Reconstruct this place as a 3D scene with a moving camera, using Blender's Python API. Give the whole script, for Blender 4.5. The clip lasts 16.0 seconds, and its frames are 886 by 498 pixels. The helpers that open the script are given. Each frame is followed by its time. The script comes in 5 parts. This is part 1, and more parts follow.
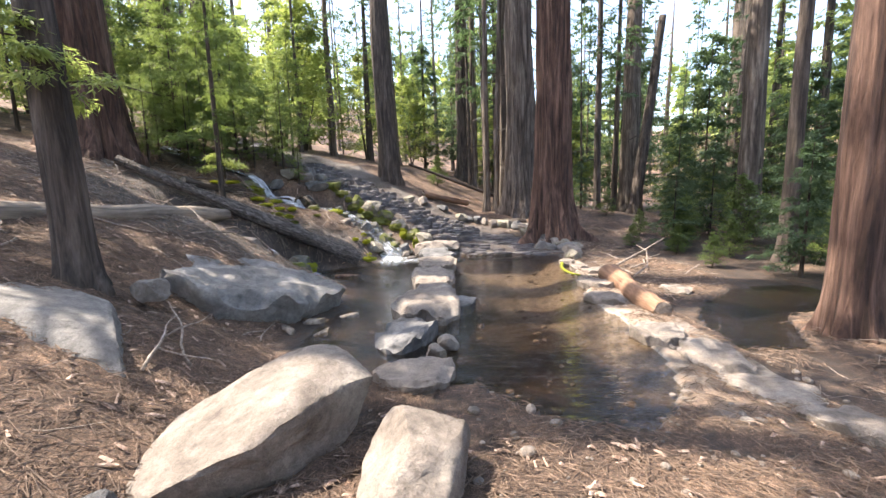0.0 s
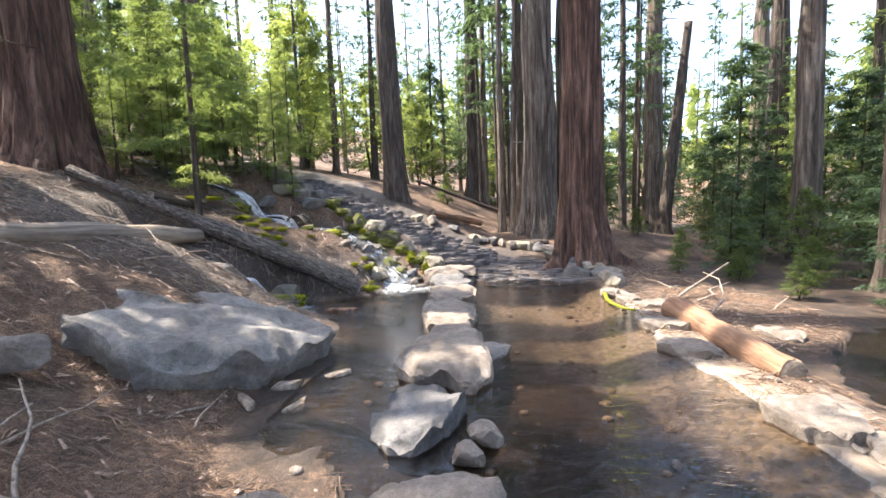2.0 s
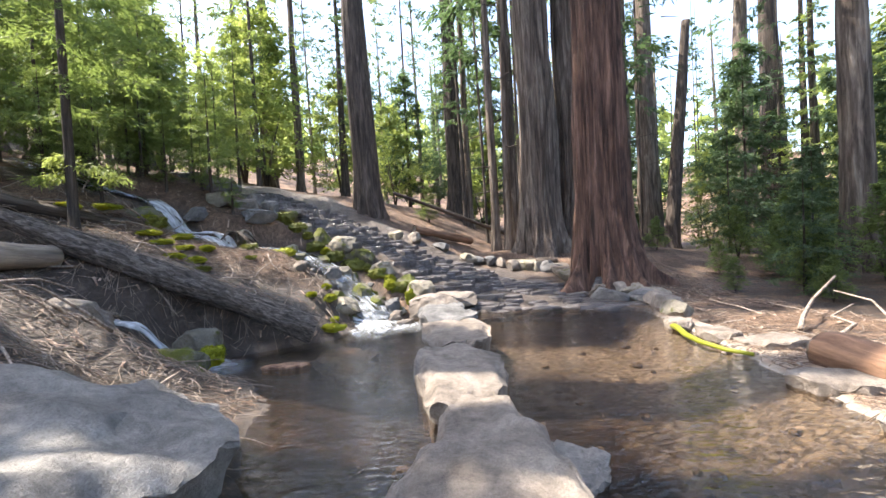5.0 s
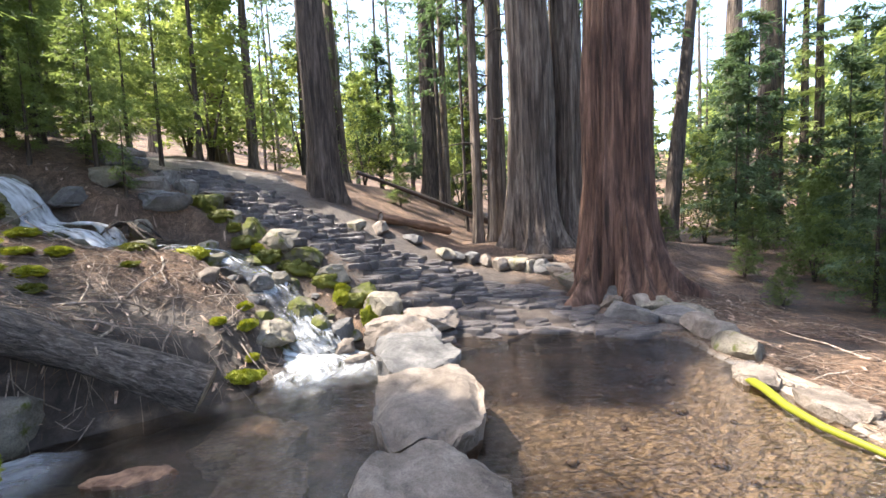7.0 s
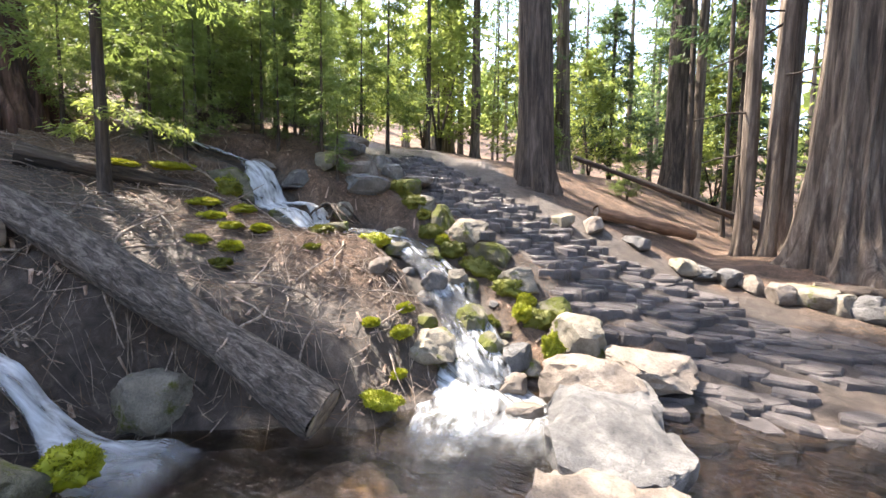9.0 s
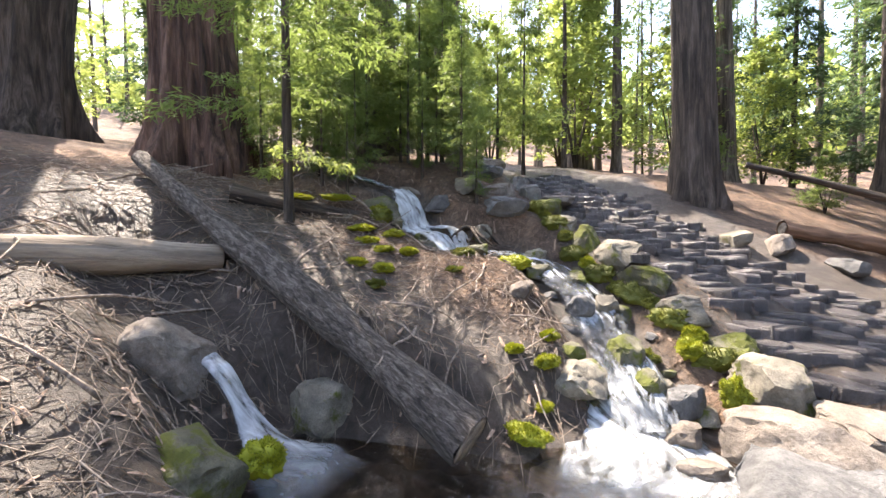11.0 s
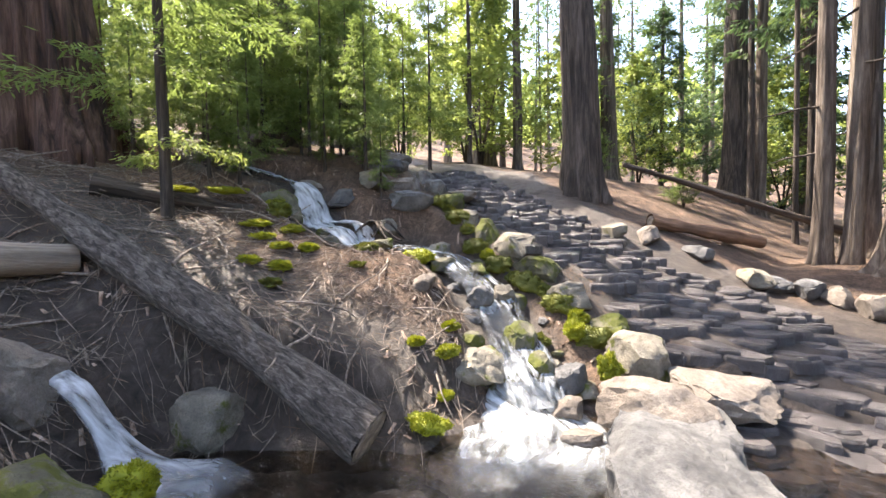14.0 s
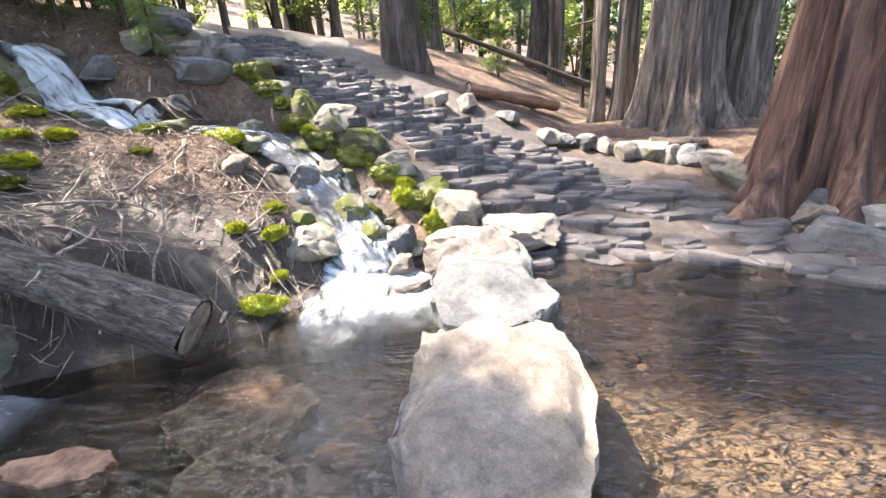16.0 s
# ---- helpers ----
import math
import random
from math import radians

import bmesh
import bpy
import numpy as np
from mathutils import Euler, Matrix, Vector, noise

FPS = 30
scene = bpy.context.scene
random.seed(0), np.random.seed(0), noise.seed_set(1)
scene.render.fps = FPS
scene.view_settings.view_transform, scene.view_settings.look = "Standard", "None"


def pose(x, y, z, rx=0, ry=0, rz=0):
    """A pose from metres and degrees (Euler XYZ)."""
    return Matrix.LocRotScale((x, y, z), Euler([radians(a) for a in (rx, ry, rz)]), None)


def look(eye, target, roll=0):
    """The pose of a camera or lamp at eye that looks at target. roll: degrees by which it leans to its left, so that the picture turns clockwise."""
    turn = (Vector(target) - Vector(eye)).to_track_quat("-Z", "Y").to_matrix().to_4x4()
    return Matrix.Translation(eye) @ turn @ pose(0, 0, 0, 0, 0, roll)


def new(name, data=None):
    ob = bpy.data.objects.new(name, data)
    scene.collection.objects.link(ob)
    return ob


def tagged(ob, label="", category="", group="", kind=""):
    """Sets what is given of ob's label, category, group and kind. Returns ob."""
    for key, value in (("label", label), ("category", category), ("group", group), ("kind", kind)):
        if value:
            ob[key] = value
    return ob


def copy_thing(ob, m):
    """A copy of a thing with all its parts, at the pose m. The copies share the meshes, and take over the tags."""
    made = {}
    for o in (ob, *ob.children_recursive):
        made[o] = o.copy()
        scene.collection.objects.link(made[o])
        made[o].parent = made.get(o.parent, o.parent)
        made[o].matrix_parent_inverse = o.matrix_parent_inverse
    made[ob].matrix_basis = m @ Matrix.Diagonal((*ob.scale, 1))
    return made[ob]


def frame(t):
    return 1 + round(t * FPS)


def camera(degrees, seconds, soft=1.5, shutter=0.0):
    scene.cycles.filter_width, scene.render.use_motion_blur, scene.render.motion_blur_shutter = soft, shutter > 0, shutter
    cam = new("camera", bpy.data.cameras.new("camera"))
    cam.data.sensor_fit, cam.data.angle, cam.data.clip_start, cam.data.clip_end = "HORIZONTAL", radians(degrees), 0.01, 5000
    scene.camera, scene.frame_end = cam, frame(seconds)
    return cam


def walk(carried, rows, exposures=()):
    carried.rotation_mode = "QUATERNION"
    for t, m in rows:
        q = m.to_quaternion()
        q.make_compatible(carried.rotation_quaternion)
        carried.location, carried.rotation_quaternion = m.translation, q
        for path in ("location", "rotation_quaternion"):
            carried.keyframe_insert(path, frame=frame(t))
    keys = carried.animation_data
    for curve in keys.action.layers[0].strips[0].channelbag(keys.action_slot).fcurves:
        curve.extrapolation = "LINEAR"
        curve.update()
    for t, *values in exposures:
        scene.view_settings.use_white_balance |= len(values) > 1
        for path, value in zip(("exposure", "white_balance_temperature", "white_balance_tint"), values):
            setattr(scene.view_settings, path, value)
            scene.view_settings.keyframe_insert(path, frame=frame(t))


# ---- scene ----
cam = camera(95.1, 16.0)
PATH = [
    (0, (0.124, 0.775, 2.023), (0.044, 2.754, 1.744), -1.8),
    (0.5, (0.063, 1.189, 1.944), (-0.17, 3.167, 1.766), -0.2),
    (1, (-0.026, 1.647, 1.913), (-0.213, 3.631, 1.744), -1.2),
    (1.5, (-0.094, 2.088, 1.912), (-0.21, 4.078, 1.747), -2.5),
    (2, (-0.175, 2.613, 1.901), (-0.281, 4.603, 1.728), -2.0),
    (2.5, (-0.241, 3.144, 1.898), (-0.362, 5.134, 1.729), -1.0),
    (3, (-0.3, 3.631, 1.888), (-0.442, 5.621, 1.745), -0.2),
    (3.5, (-0.43, 4.037, 1.779), (-0.606, 6.026, 1.664), -0.1),
    (4, (-0.508, 4.444, 1.637), (-0.693, 6.432, 1.509), -0.7),
    (4.5, (-0.601, 4.879, 1.538), (-0.716, 6.873, 1.435), -1.9),
    (5, (-0.63, 5.424, 1.547), (-0.61, 7.423, 1.502), -3.3),
    (5.2, (-0.588, 5.658, 1.56), (-0.522, 7.657, 1.529), -3.7),
    (7.3, (-0.475, 7.999, 1.849), (-0.338, 9.989, 1.693), -2.5),
    (7.5, (-0.423, 8.193, 1.84), (-0.398, 10.187, 1.69), -2.0),
    (8, (-0.327, 8.584, 1.897), (-0.64, 10.551, 1.725), -0.5),
    (8.5, (-0.4, 9.035, 1.827), (-1.01, 10.935, 1.693), 0.4),
    (9, (-0.416, 9.365, 1.845), (-1.305, 11.149, 1.677), 0.7),
    (9.5, (-0.442, 9.45, 1.87), (-1.578, 11.084, 1.672), 0.3),
    (10, (-0.549, 9.428, 1.85), (-1.842, 10.943, 1.673), 0.3),
    (10.2, (-0.58, 9.406, 1.845), (-1.919, 10.883, 1.68), 0.4),
    (12.3, (-0.583, 9.361, 1.924), (-2.011, 10.76, 1.96), 0.3),
    (12.5, (-0.587, 9.359, 1.91), (-1.991, 10.784, 1.943), 0.2),
    (13, (-0.564, 9.393, 1.898), (-1.891, 10.889, 1.897), 0.0),
    (13.5, (-0.527, 9.435, 1.883), (-1.74, 11.024, 1.84), -0.4),
    (14, (-0.479, 9.47, 1.861), (-1.559, 11.15, 1.761), -1.0),
    (14.5, (-0.447, 9.489, 1.822), (-1.379, 11.25, 1.642), -1.8),
    (15, (-0.397, 9.506, 1.787), (-1.178, 11.32, 1.473), -2.8),
    (15.5, (-0.364, 9.525, 1.739), (-0.963, 11.371, 1.26), -3.5),
    (16, (-0.321, 9.525, 1.674), (-0.694, 11.371, 1.002), -4.0),
]
walk(cam, [(t, look(eye, target, roll)) for t, eye, target, roll in PATH], [(0, 2.65, 6850, 13.5), (3, 2.9, 6850, 13.5), (5, 2.75, 6650, 12.5), (7.5, 2.8, 6750, 13), (9, 3.05, 6950, 15), (10.2, 3.05, 7000, 15.5), (12.5, 2.9, 7000, 15.5), (14.5, 3.05, 6900, 14.5), (16, 3.4, 6700, 13.5)])

# ---- light ----
SUN_AZ, SUN_EL = radians(-80), radians(58)   # azimuth from +y, clockwise towards +x
world = bpy.data.worlds.new("sky")
scene.world = world
world.use_nodes = True
wn = world.node_tree
sky = wn.nodes.new("ShaderNodeTexSky")
sky.sky_type, sky.sun_disc = "NISHITA", False
sky.sun_elevation, sky.sun_rotation = SUN_EL, SUN_AZ
sky.air_density, sky.dust_density = 1.0, 2.0
wn.links.new(sky.outputs[0], wn.nodes["Background"].inputs[0])
wn.nodes["Background"].inputs[1].default_value = 0.125
sun = new("sun", bpy.data.lights.new("sun", "SUN"))
sun.data.energy, sun.data.angle, sun.data.color = 2.9, radians(0.55), (1.0, 0.93, 0.82)
to_sun = Vector((math.sin(SUN_AZ) * math.cos(SUN_EL), math.cos(SUN_AZ) * math.cos(SUN_EL), math.sin(SUN_EL)))
sun.matrix_world = look(to_sun * 50, (0, 0, 0))

# ---- numeric helpers ----
rng = np.random.default_rng(7)


def sm(a, b, v):
    v = np.clip((np.asarray(v, float) - a) / (b - a), 0, 1)
    return v * v * (3 - 2 * v)


def lattice(i, j, k):
    v = np.sin(i * 127.1 + j * 311.7 + k * 74.7) * 43758.5453
    return v - np.floor(v)


def vnoise(x, y, z=0.0):
    """Smooth value noise from -1 to 1, on arrays."""
    x, y, z = np.broadcast_arrays(*(np.asarray(a, float) for a in (x, y, z)))
    i, j, k = np.floor(x), np.floor(y), np.floor(z)
    u, v, w = x - i, y - j, z - k
    u, v, w = (a * a * (3 - 2 * a) for a in (u, v, w))
    r = 0
    for di in (0, 1):
        for dj in (0, 1):
            for dk in (0, 1):
                r = r + lattice(i + di, j + dj, k + dk) * (u if di else 1 - u) * (v if dj else 1 - v) * (w if dk else 1 - w)
    return 2 * r - 1


def fbm(x, y, z=0.0, octaves=4):
    return sum(vnoise(x * 2 ** o + 13 * o, y * 2 ** o - 7 * o, np.asarray(z) * 2 ** o + 5 * o) / 2 ** o for o in range(octaves)) / 1.6


def along(x, y, pts):
    """Distance from a line of (x, y, value) points, and the value at the nearest place."""
    best, val = np.full(np.shape(x), 1e9), np.zeros(np.shape(x))
    for (ax, ay, az), (bx, by, bz) in zip(pts, pts[1:]):
        dx, dy = bx - ax, by - ay
        u = np.clip(((x - ax) * dx + (y - ay) * dy) / (dx * dx + dy * dy), 0, 1)
        d = np.hypot(x - ax - u * dx, y - ay - u * dy)
        near = d < best
        best, val = np.where(near, d, best), np.where(near, az + u * (bz - az), val)
    return best, val


def inside(x, y, poly):
    """Signed distance to a closed outline: positive inside."""
    d, _ = along(x, y, [(px, py, 0) for px, py in poly + poly[:1]])
    odd = np.zeros(np.shape(x), bool)
    for (ax, ay), (bx, by) in zip(poly, poly[1:] + poly[:1]):
        if ay != by:
            odd ^= ((ay > y) != (by > y)) & (x < (bx - ax) * (y - ay) / (by - ay) + ax)
    return np.where(odd, d, -d)


# ---- the lie of the land ----
POOL = [(-0.9, 5.0), (0.3, 4.75), (1.0, 4.1), (1.7, 3.9), (2.3, 4.6), (2.55, 5.6), (2.6, 6.8), (2.5, 7.8), (2.75, 9.4), (3.05, 11.2),
        (3.1, 12.9), (2.2, 13.7), (0.8, 14.0), (-0.4, 13.6), (-1.7, 13.35), (-2.35, 12.6), (-2.5, 11.9), (-3.3, 11.35), (-4.1, 11.0), (-3.9, 10.4), (-3.0, 10.2),
        (-2.3, 9.3), (-1.75, 8.1), (-1.65, 6.9), (-1.75, 6.2), (-1.3, 5.6)]
SIDE_POOL = [(3.5, 5.6), (4.3, 5.5), (5.0, 6.8), (6.4, 7.2), (6.6, 8.3), (5.4, 8.6), (4.3, 7.7), (3.7, 6.8)]
STREAM = [(-9.5, 14.2, 3.72), (-8.0, 13.7, 3.15), (-7.0, 14.55, 2.72), (-6.75, 14.5, 2.6), (-6.2, 14.25, 1.95), (-5.7, 14.2, 1.8), (-5.1, 14.2, 1.55), (-4.4, 14.75, 1.5),
          (-3.8, 14.8, 1.38), (-3.0, 14.5, 0.98), (-2.5, 14.1, 0.62), (-2.05, 13.65, 0.28), (-1.75, 13.2, 0.02)]
GULLY = [(-2.6, 11.4, -0.25), (-3.7, 10.85, -0.15), (-4.05, 10.75, 0.05), (-4.45, 10.5, 0.55), (-5.2, 10.3, 1.1), (-6.2, 10.25, 1.75)]
PATH_LINE = [(1.5, 13.6, 0.02), (0.8, 15.3, 0.3), (-0.9, 16.3, 0.95), (-2.6, 16.9, 1.75), (-4.6, 18.0, 2.65), (-8.0, 20.5, 3.95), (-12.0, 25.0, 4.9), (-17, 33, 6)]


def land(x, y):
    """Height of the ground."""
    x, y = np.asarray(x, float), np.asarray(y, float)
    x0 = np.where(y < 18.6, -1.75 + 0.75 * np.maximum(0, y - 12.6), 2.75 + 0.35 * (y - 18.6))
    x0 = np.where(y < 4.5, -1.75 + 0.3 * np.minimum(4.5 - y, 12), x0)
    d = x0 - x
    far = np.hypot(x, y - 8)
    right = 0.05 + 1.0 * sm(14.2, 20, y) - 0.13 * np.clip(x - 5.5, 0, 14) * sm(4, 9, y) + 0.10 * np.clip(x - 13, 0, 60)
    left = np.where(d < 8, 0.42 * d, 3.36 + 0.2 * np.minimum(d - 8, 60)) * sm(-0.6, 1.2, d) + 0.05
    z = np.where(d > 0, np.maximum(left, right), right)
    z = z + 0.16 * np.clip(far - 48, 0, 90)
    z = z + 0.30 * sm(3.8, 1.5, y) * sm(4.5, 0.5, x) * sm(-3, -0.5, x)
    z = z + 0.25 * np.exp(-((x - 3.7) ** 2 + (y - 15.6) ** 2) / 1.8)
    z = z + 0.10 * fbm(x * 0.5, y * 0.5) * sm(0.0, 2, d + 1.5) + 0.04 * fbm(x * 1.9, y * 1.9, 3.0) + 0.5 * fbm(x * 0.07, y * 0.07, 9.0) * sm(18, 45, far)
    z = z - 0.34 * np.exp(-((x + 3.3) ** 2 / 2.2 + (y - 6.3) ** 2 / 1.6)) - 0.16 * np.exp(-((x + 4.0) ** 2 + (y - 9.9) ** 2) / 0.8) - 0.42 * np.exp(-((x + 3.1) ** 2 + (y - 9.2) ** 2) / 1.1)
    pd, pz = along(x, y, PATH_LINE)
    z = z + (pz - z) * sm(2.1, 1.0, pd) * sm(13.0, 14.5, y)
    sd, sz = along(x, y, STREAM)
    z = z + (sz - 0.12 - z) * sm(0.85, 0.38, sd)
    gd, gz = along(x, y, GULLY)
    z = z + (gz - 0.05 - z) * sm(1.0, 0.3, gd)
    p = np.maximum(inside(x, y, POOL), inside(x, y, SIDE_POOL))
    z = np.where(p > 0, -0.03 - 0.24 * sm(0, 1.0, p) + 0.03 * fbm(x * 2, y * 2), z)
    z = np.where(p <= 0, np.maximum(0.03, z) * sm(0, 0.7, -p) + np.minimum(0.04, z) * (1 - sm(0, 0.7, -p)), z)
    return z


def bisect_left(row, v):
    lo, hi = 0, len(row)
    while lo < hi:
        m = (lo + hi) // 2
        if row[m] < v:
            lo = m + 1
        else:
            hi = m
    return lo


# ---- materials ----
def material(name):
    m = bpy.data.materials.new(name)
    m.use_nodes = True
    nt = m.node_tree
    return m, nt, nt.nodes["Principled BSDF"]


def node(nt, kind, **inputs):
    n = nt.nodes.new(kind)
    for k, v in inputs.items():
        sock = n.inputs[k.replace("_", " ")]
        if isinstance(v, bpy.types.NodeSocket):
            nt.links.new(v, sock)
        else:
            sock.default_value = v
    return n


def ramp(nt, fac, stops):
    r = nt.nodes.new("ShaderNodeValToRGB")
    el = r.color_ramp.elements
    while len(el) < len(stops):
        el.new(0.5)
    for e, (p, c) in zip(el, stops):
        e.position, e.color = p, (*c, 1) if len(c) == 3 else c
    nt.links.new(fac, r.inputs[0])
    return r.outputs[0]


def grey(v):
    return (v, v, v)


def coords(nt, scale=(1, 1, 1), world_space=True):
    if world_space:
        src = nt.nodes.new("ShaderNodeNewGeometry").outputs["Position"]
    else:
        src = nt.nodes.new("ShaderNodeTexCoord").outputs["Object"]
    mp = nt.nodes.new("ShaderNodeMapping")
    mp.inputs["Scale"].default_value = scale
    nt.links.new(src, mp.inputs["Vector"])
    return mp.outputs[0]


def noise_at(nt, vec, scale, detail=6.0, rough=0.6, distortion=0.0):
    return node(nt, "ShaderNodeTexNoise", Vector=vec, Scale=scale, Detail=detail, Roughness=rough, Distortion=distortion).outputs[0]


def mixed(nt, fac, a, b, blend="MIX"):
    n = nt.nodes.new("ShaderNodeMix")
    n.data_type, n.blend_type = "RGBA", blend
    for sock, v in ((n.inputs[0], fac), (n.inputs[6], a), (n.inputs[7], b)):
        if isinstance(v, bpy.types.NodeSocket):
            nt.links.new(v, sock)
        else:
            sock.default_value = (*v, 1) if isinstance(v, tuple) and len(v) == 3 else v
    return n.outputs[2]


def math_node(nt, op, a, b=0.0, clamp=False):
    n = nt.nodes.new("ShaderNodeMath")
    n.operation, n.use_clamp = op, clamp
    for sock, v in zip(n.inputs, (a, b)):
        if isinstance(v, bpy.types.NodeSocket):
            nt.links.new(v, sock)
        else:
            sock.default_value = v
    return n.outputs[0]


def bumped(nt, bsdf, height, strength=0.6, distance=0.03):
    b = node(nt, "ShaderNodeBump", Strength=strength, Distance=distance, Height=height)
    nt.links.new(b.outputs[0], bsdf.inputs["Normal"])


def up_face(nt):
    """How far a face looks up, 0 to 1."""
    g = nt.nodes.new("ShaderNodeNewGeometry")
    s = node(nt, "ShaderNodeSeparateXYZ", Vector=g.outputs["Normal"])
    return s.outputs[2]


def rock_material(name, dark, mid, light, moss=0.0, rough=0.85, lichen=0.5):
    m, nt, b = material(name)
    v = coords(nt)
    big, fine, speck = noise_at(nt, v, 2.2, 8, 0.65, 0.6), noise_at(nt, v, 14, 8, 0.7), noise_at(nt, v, 70, 3, 0.8)
    col = ramp(nt, big, [(0.3, dark), (0.5, mid), (0.68, light)])
    col = mixed(nt, 0.55, col, ramp(nt, fine, [(0.3, grey(0.25)), (0.55, grey(0.8)), (0.75, grey(1.0))]), "MULTIPLY")
    col = mixed(nt, 0.4, col, ramp(nt, speck, [(0.35, grey(0.2)), (0.5, grey(0.75)), (0.66, grey(1.0))]), "MULTIPLY")
    spots = ramp(nt, noise_at(nt, v, 5.5, 5, 0.75, 1.0), [(0.56, grey(0)), (0.64, grey(lichen))])
    col = mixed(nt, spots, col, tuple(c * 0.45 for c in mid))
    if moss:
        mk = math_node(nt, "MULTIPLY", ramp(nt, noise_at(nt, v, 3.0, 6, 0.7), [(0.62 - 0.3 * moss, grey(0)), (0.7 - 0.3 * moss, grey(1))]), 1.0)
        col = mixed(nt, mk, col, mixed(nt, fine, (0.03, 0.042, 0.006), (0.15, 0.16, 0.015)))
    nt.links.new(col, b.inputs["Base Color"])
    b.inputs["Roughness"].default_value = rough
    bumped(nt, b, math_node(nt, "ADD", math_node(nt, "MULTIPLY", fine, 0.8), math_node(nt, "MULTIPLY", speck, 0.35)), 1.0, 0.045)
    return m


def bark_material(name, dark, mid, light, furrow=7.0, stretch=0.09):
    m, nt, b = material(name)
    v = coords(nt, (1, 1, stretch), False)
    v2 = coords(nt, (1, 1, 0.35), False)
    strips = noise_at(nt, v, furrow, 7, 0.62, 0.8)
    fine = noise_at(nt, v, furrow * 5, 5, 0.7)
    plates = noise_at(nt, v2, 3.0, 6, 0.7)
    col = ramp(nt, strips, [(0.34, dark), (0.5, mid), (0.66, light)])
    col = mixed(nt, 0.6, col, ramp(nt, fine, [(0.3, grey(0.35)), (0.6, grey(1.0))]), "MULTIPLY")
    col = mixed(nt, 0.5, col, ramp(nt, plates, [(0.35, grey(0.4)), (0.62, grey(1.0))]), "MULTIPLY")
    nt.links.new(col, b.inputs["Base Color"])
    b.inputs["Roughness"].default_value = 0.95
    bumped(nt, b, math_node(nt, "ADD", strips, math_node(nt, "MULTIPLY", fine, 0.4)), 1.0, 0.06)
    return m


def leaf_material(name, a, c, glow=0.45):
    m, nt, b = material(name)
    g = nt.nodes.new("ShaderNodeNewGeometry")
    o = nt.nodes.new("ShaderNodeObjectInfo")
    f = math_node(nt, "ADD", math_node(nt, "MULTIPLY", g.outputs["Random Per Island"], 0.65), math_node(nt, "MULTIPLY", o.outputs["Random"], 0.35))
    col = mixed(nt, f, a, c)
    nt.links.new(col, b.inputs["Base Color"])
    b.inputs["Roughness"].default_value = 0.6
    t = nt.nodes.new("ShaderNodeBsdfTranslucent")
    nt.links.new(mixed(nt, 0.5, col, (c[0] * 1.6, c[1] * 1.6, c[2])), t.inputs[0])
    mx = nt.nodes.new("ShaderNodeMixShader")
    mx.inputs[0].default_value = glow
    nt.links.new(b.outputs[0], mx.inputs[1])
    nt.links.new(t.outputs[0], mx.inputs[2])
    nt.links.new(mx.outputs[0], nt.nodes["Material Output"].inputs[0])
    return m


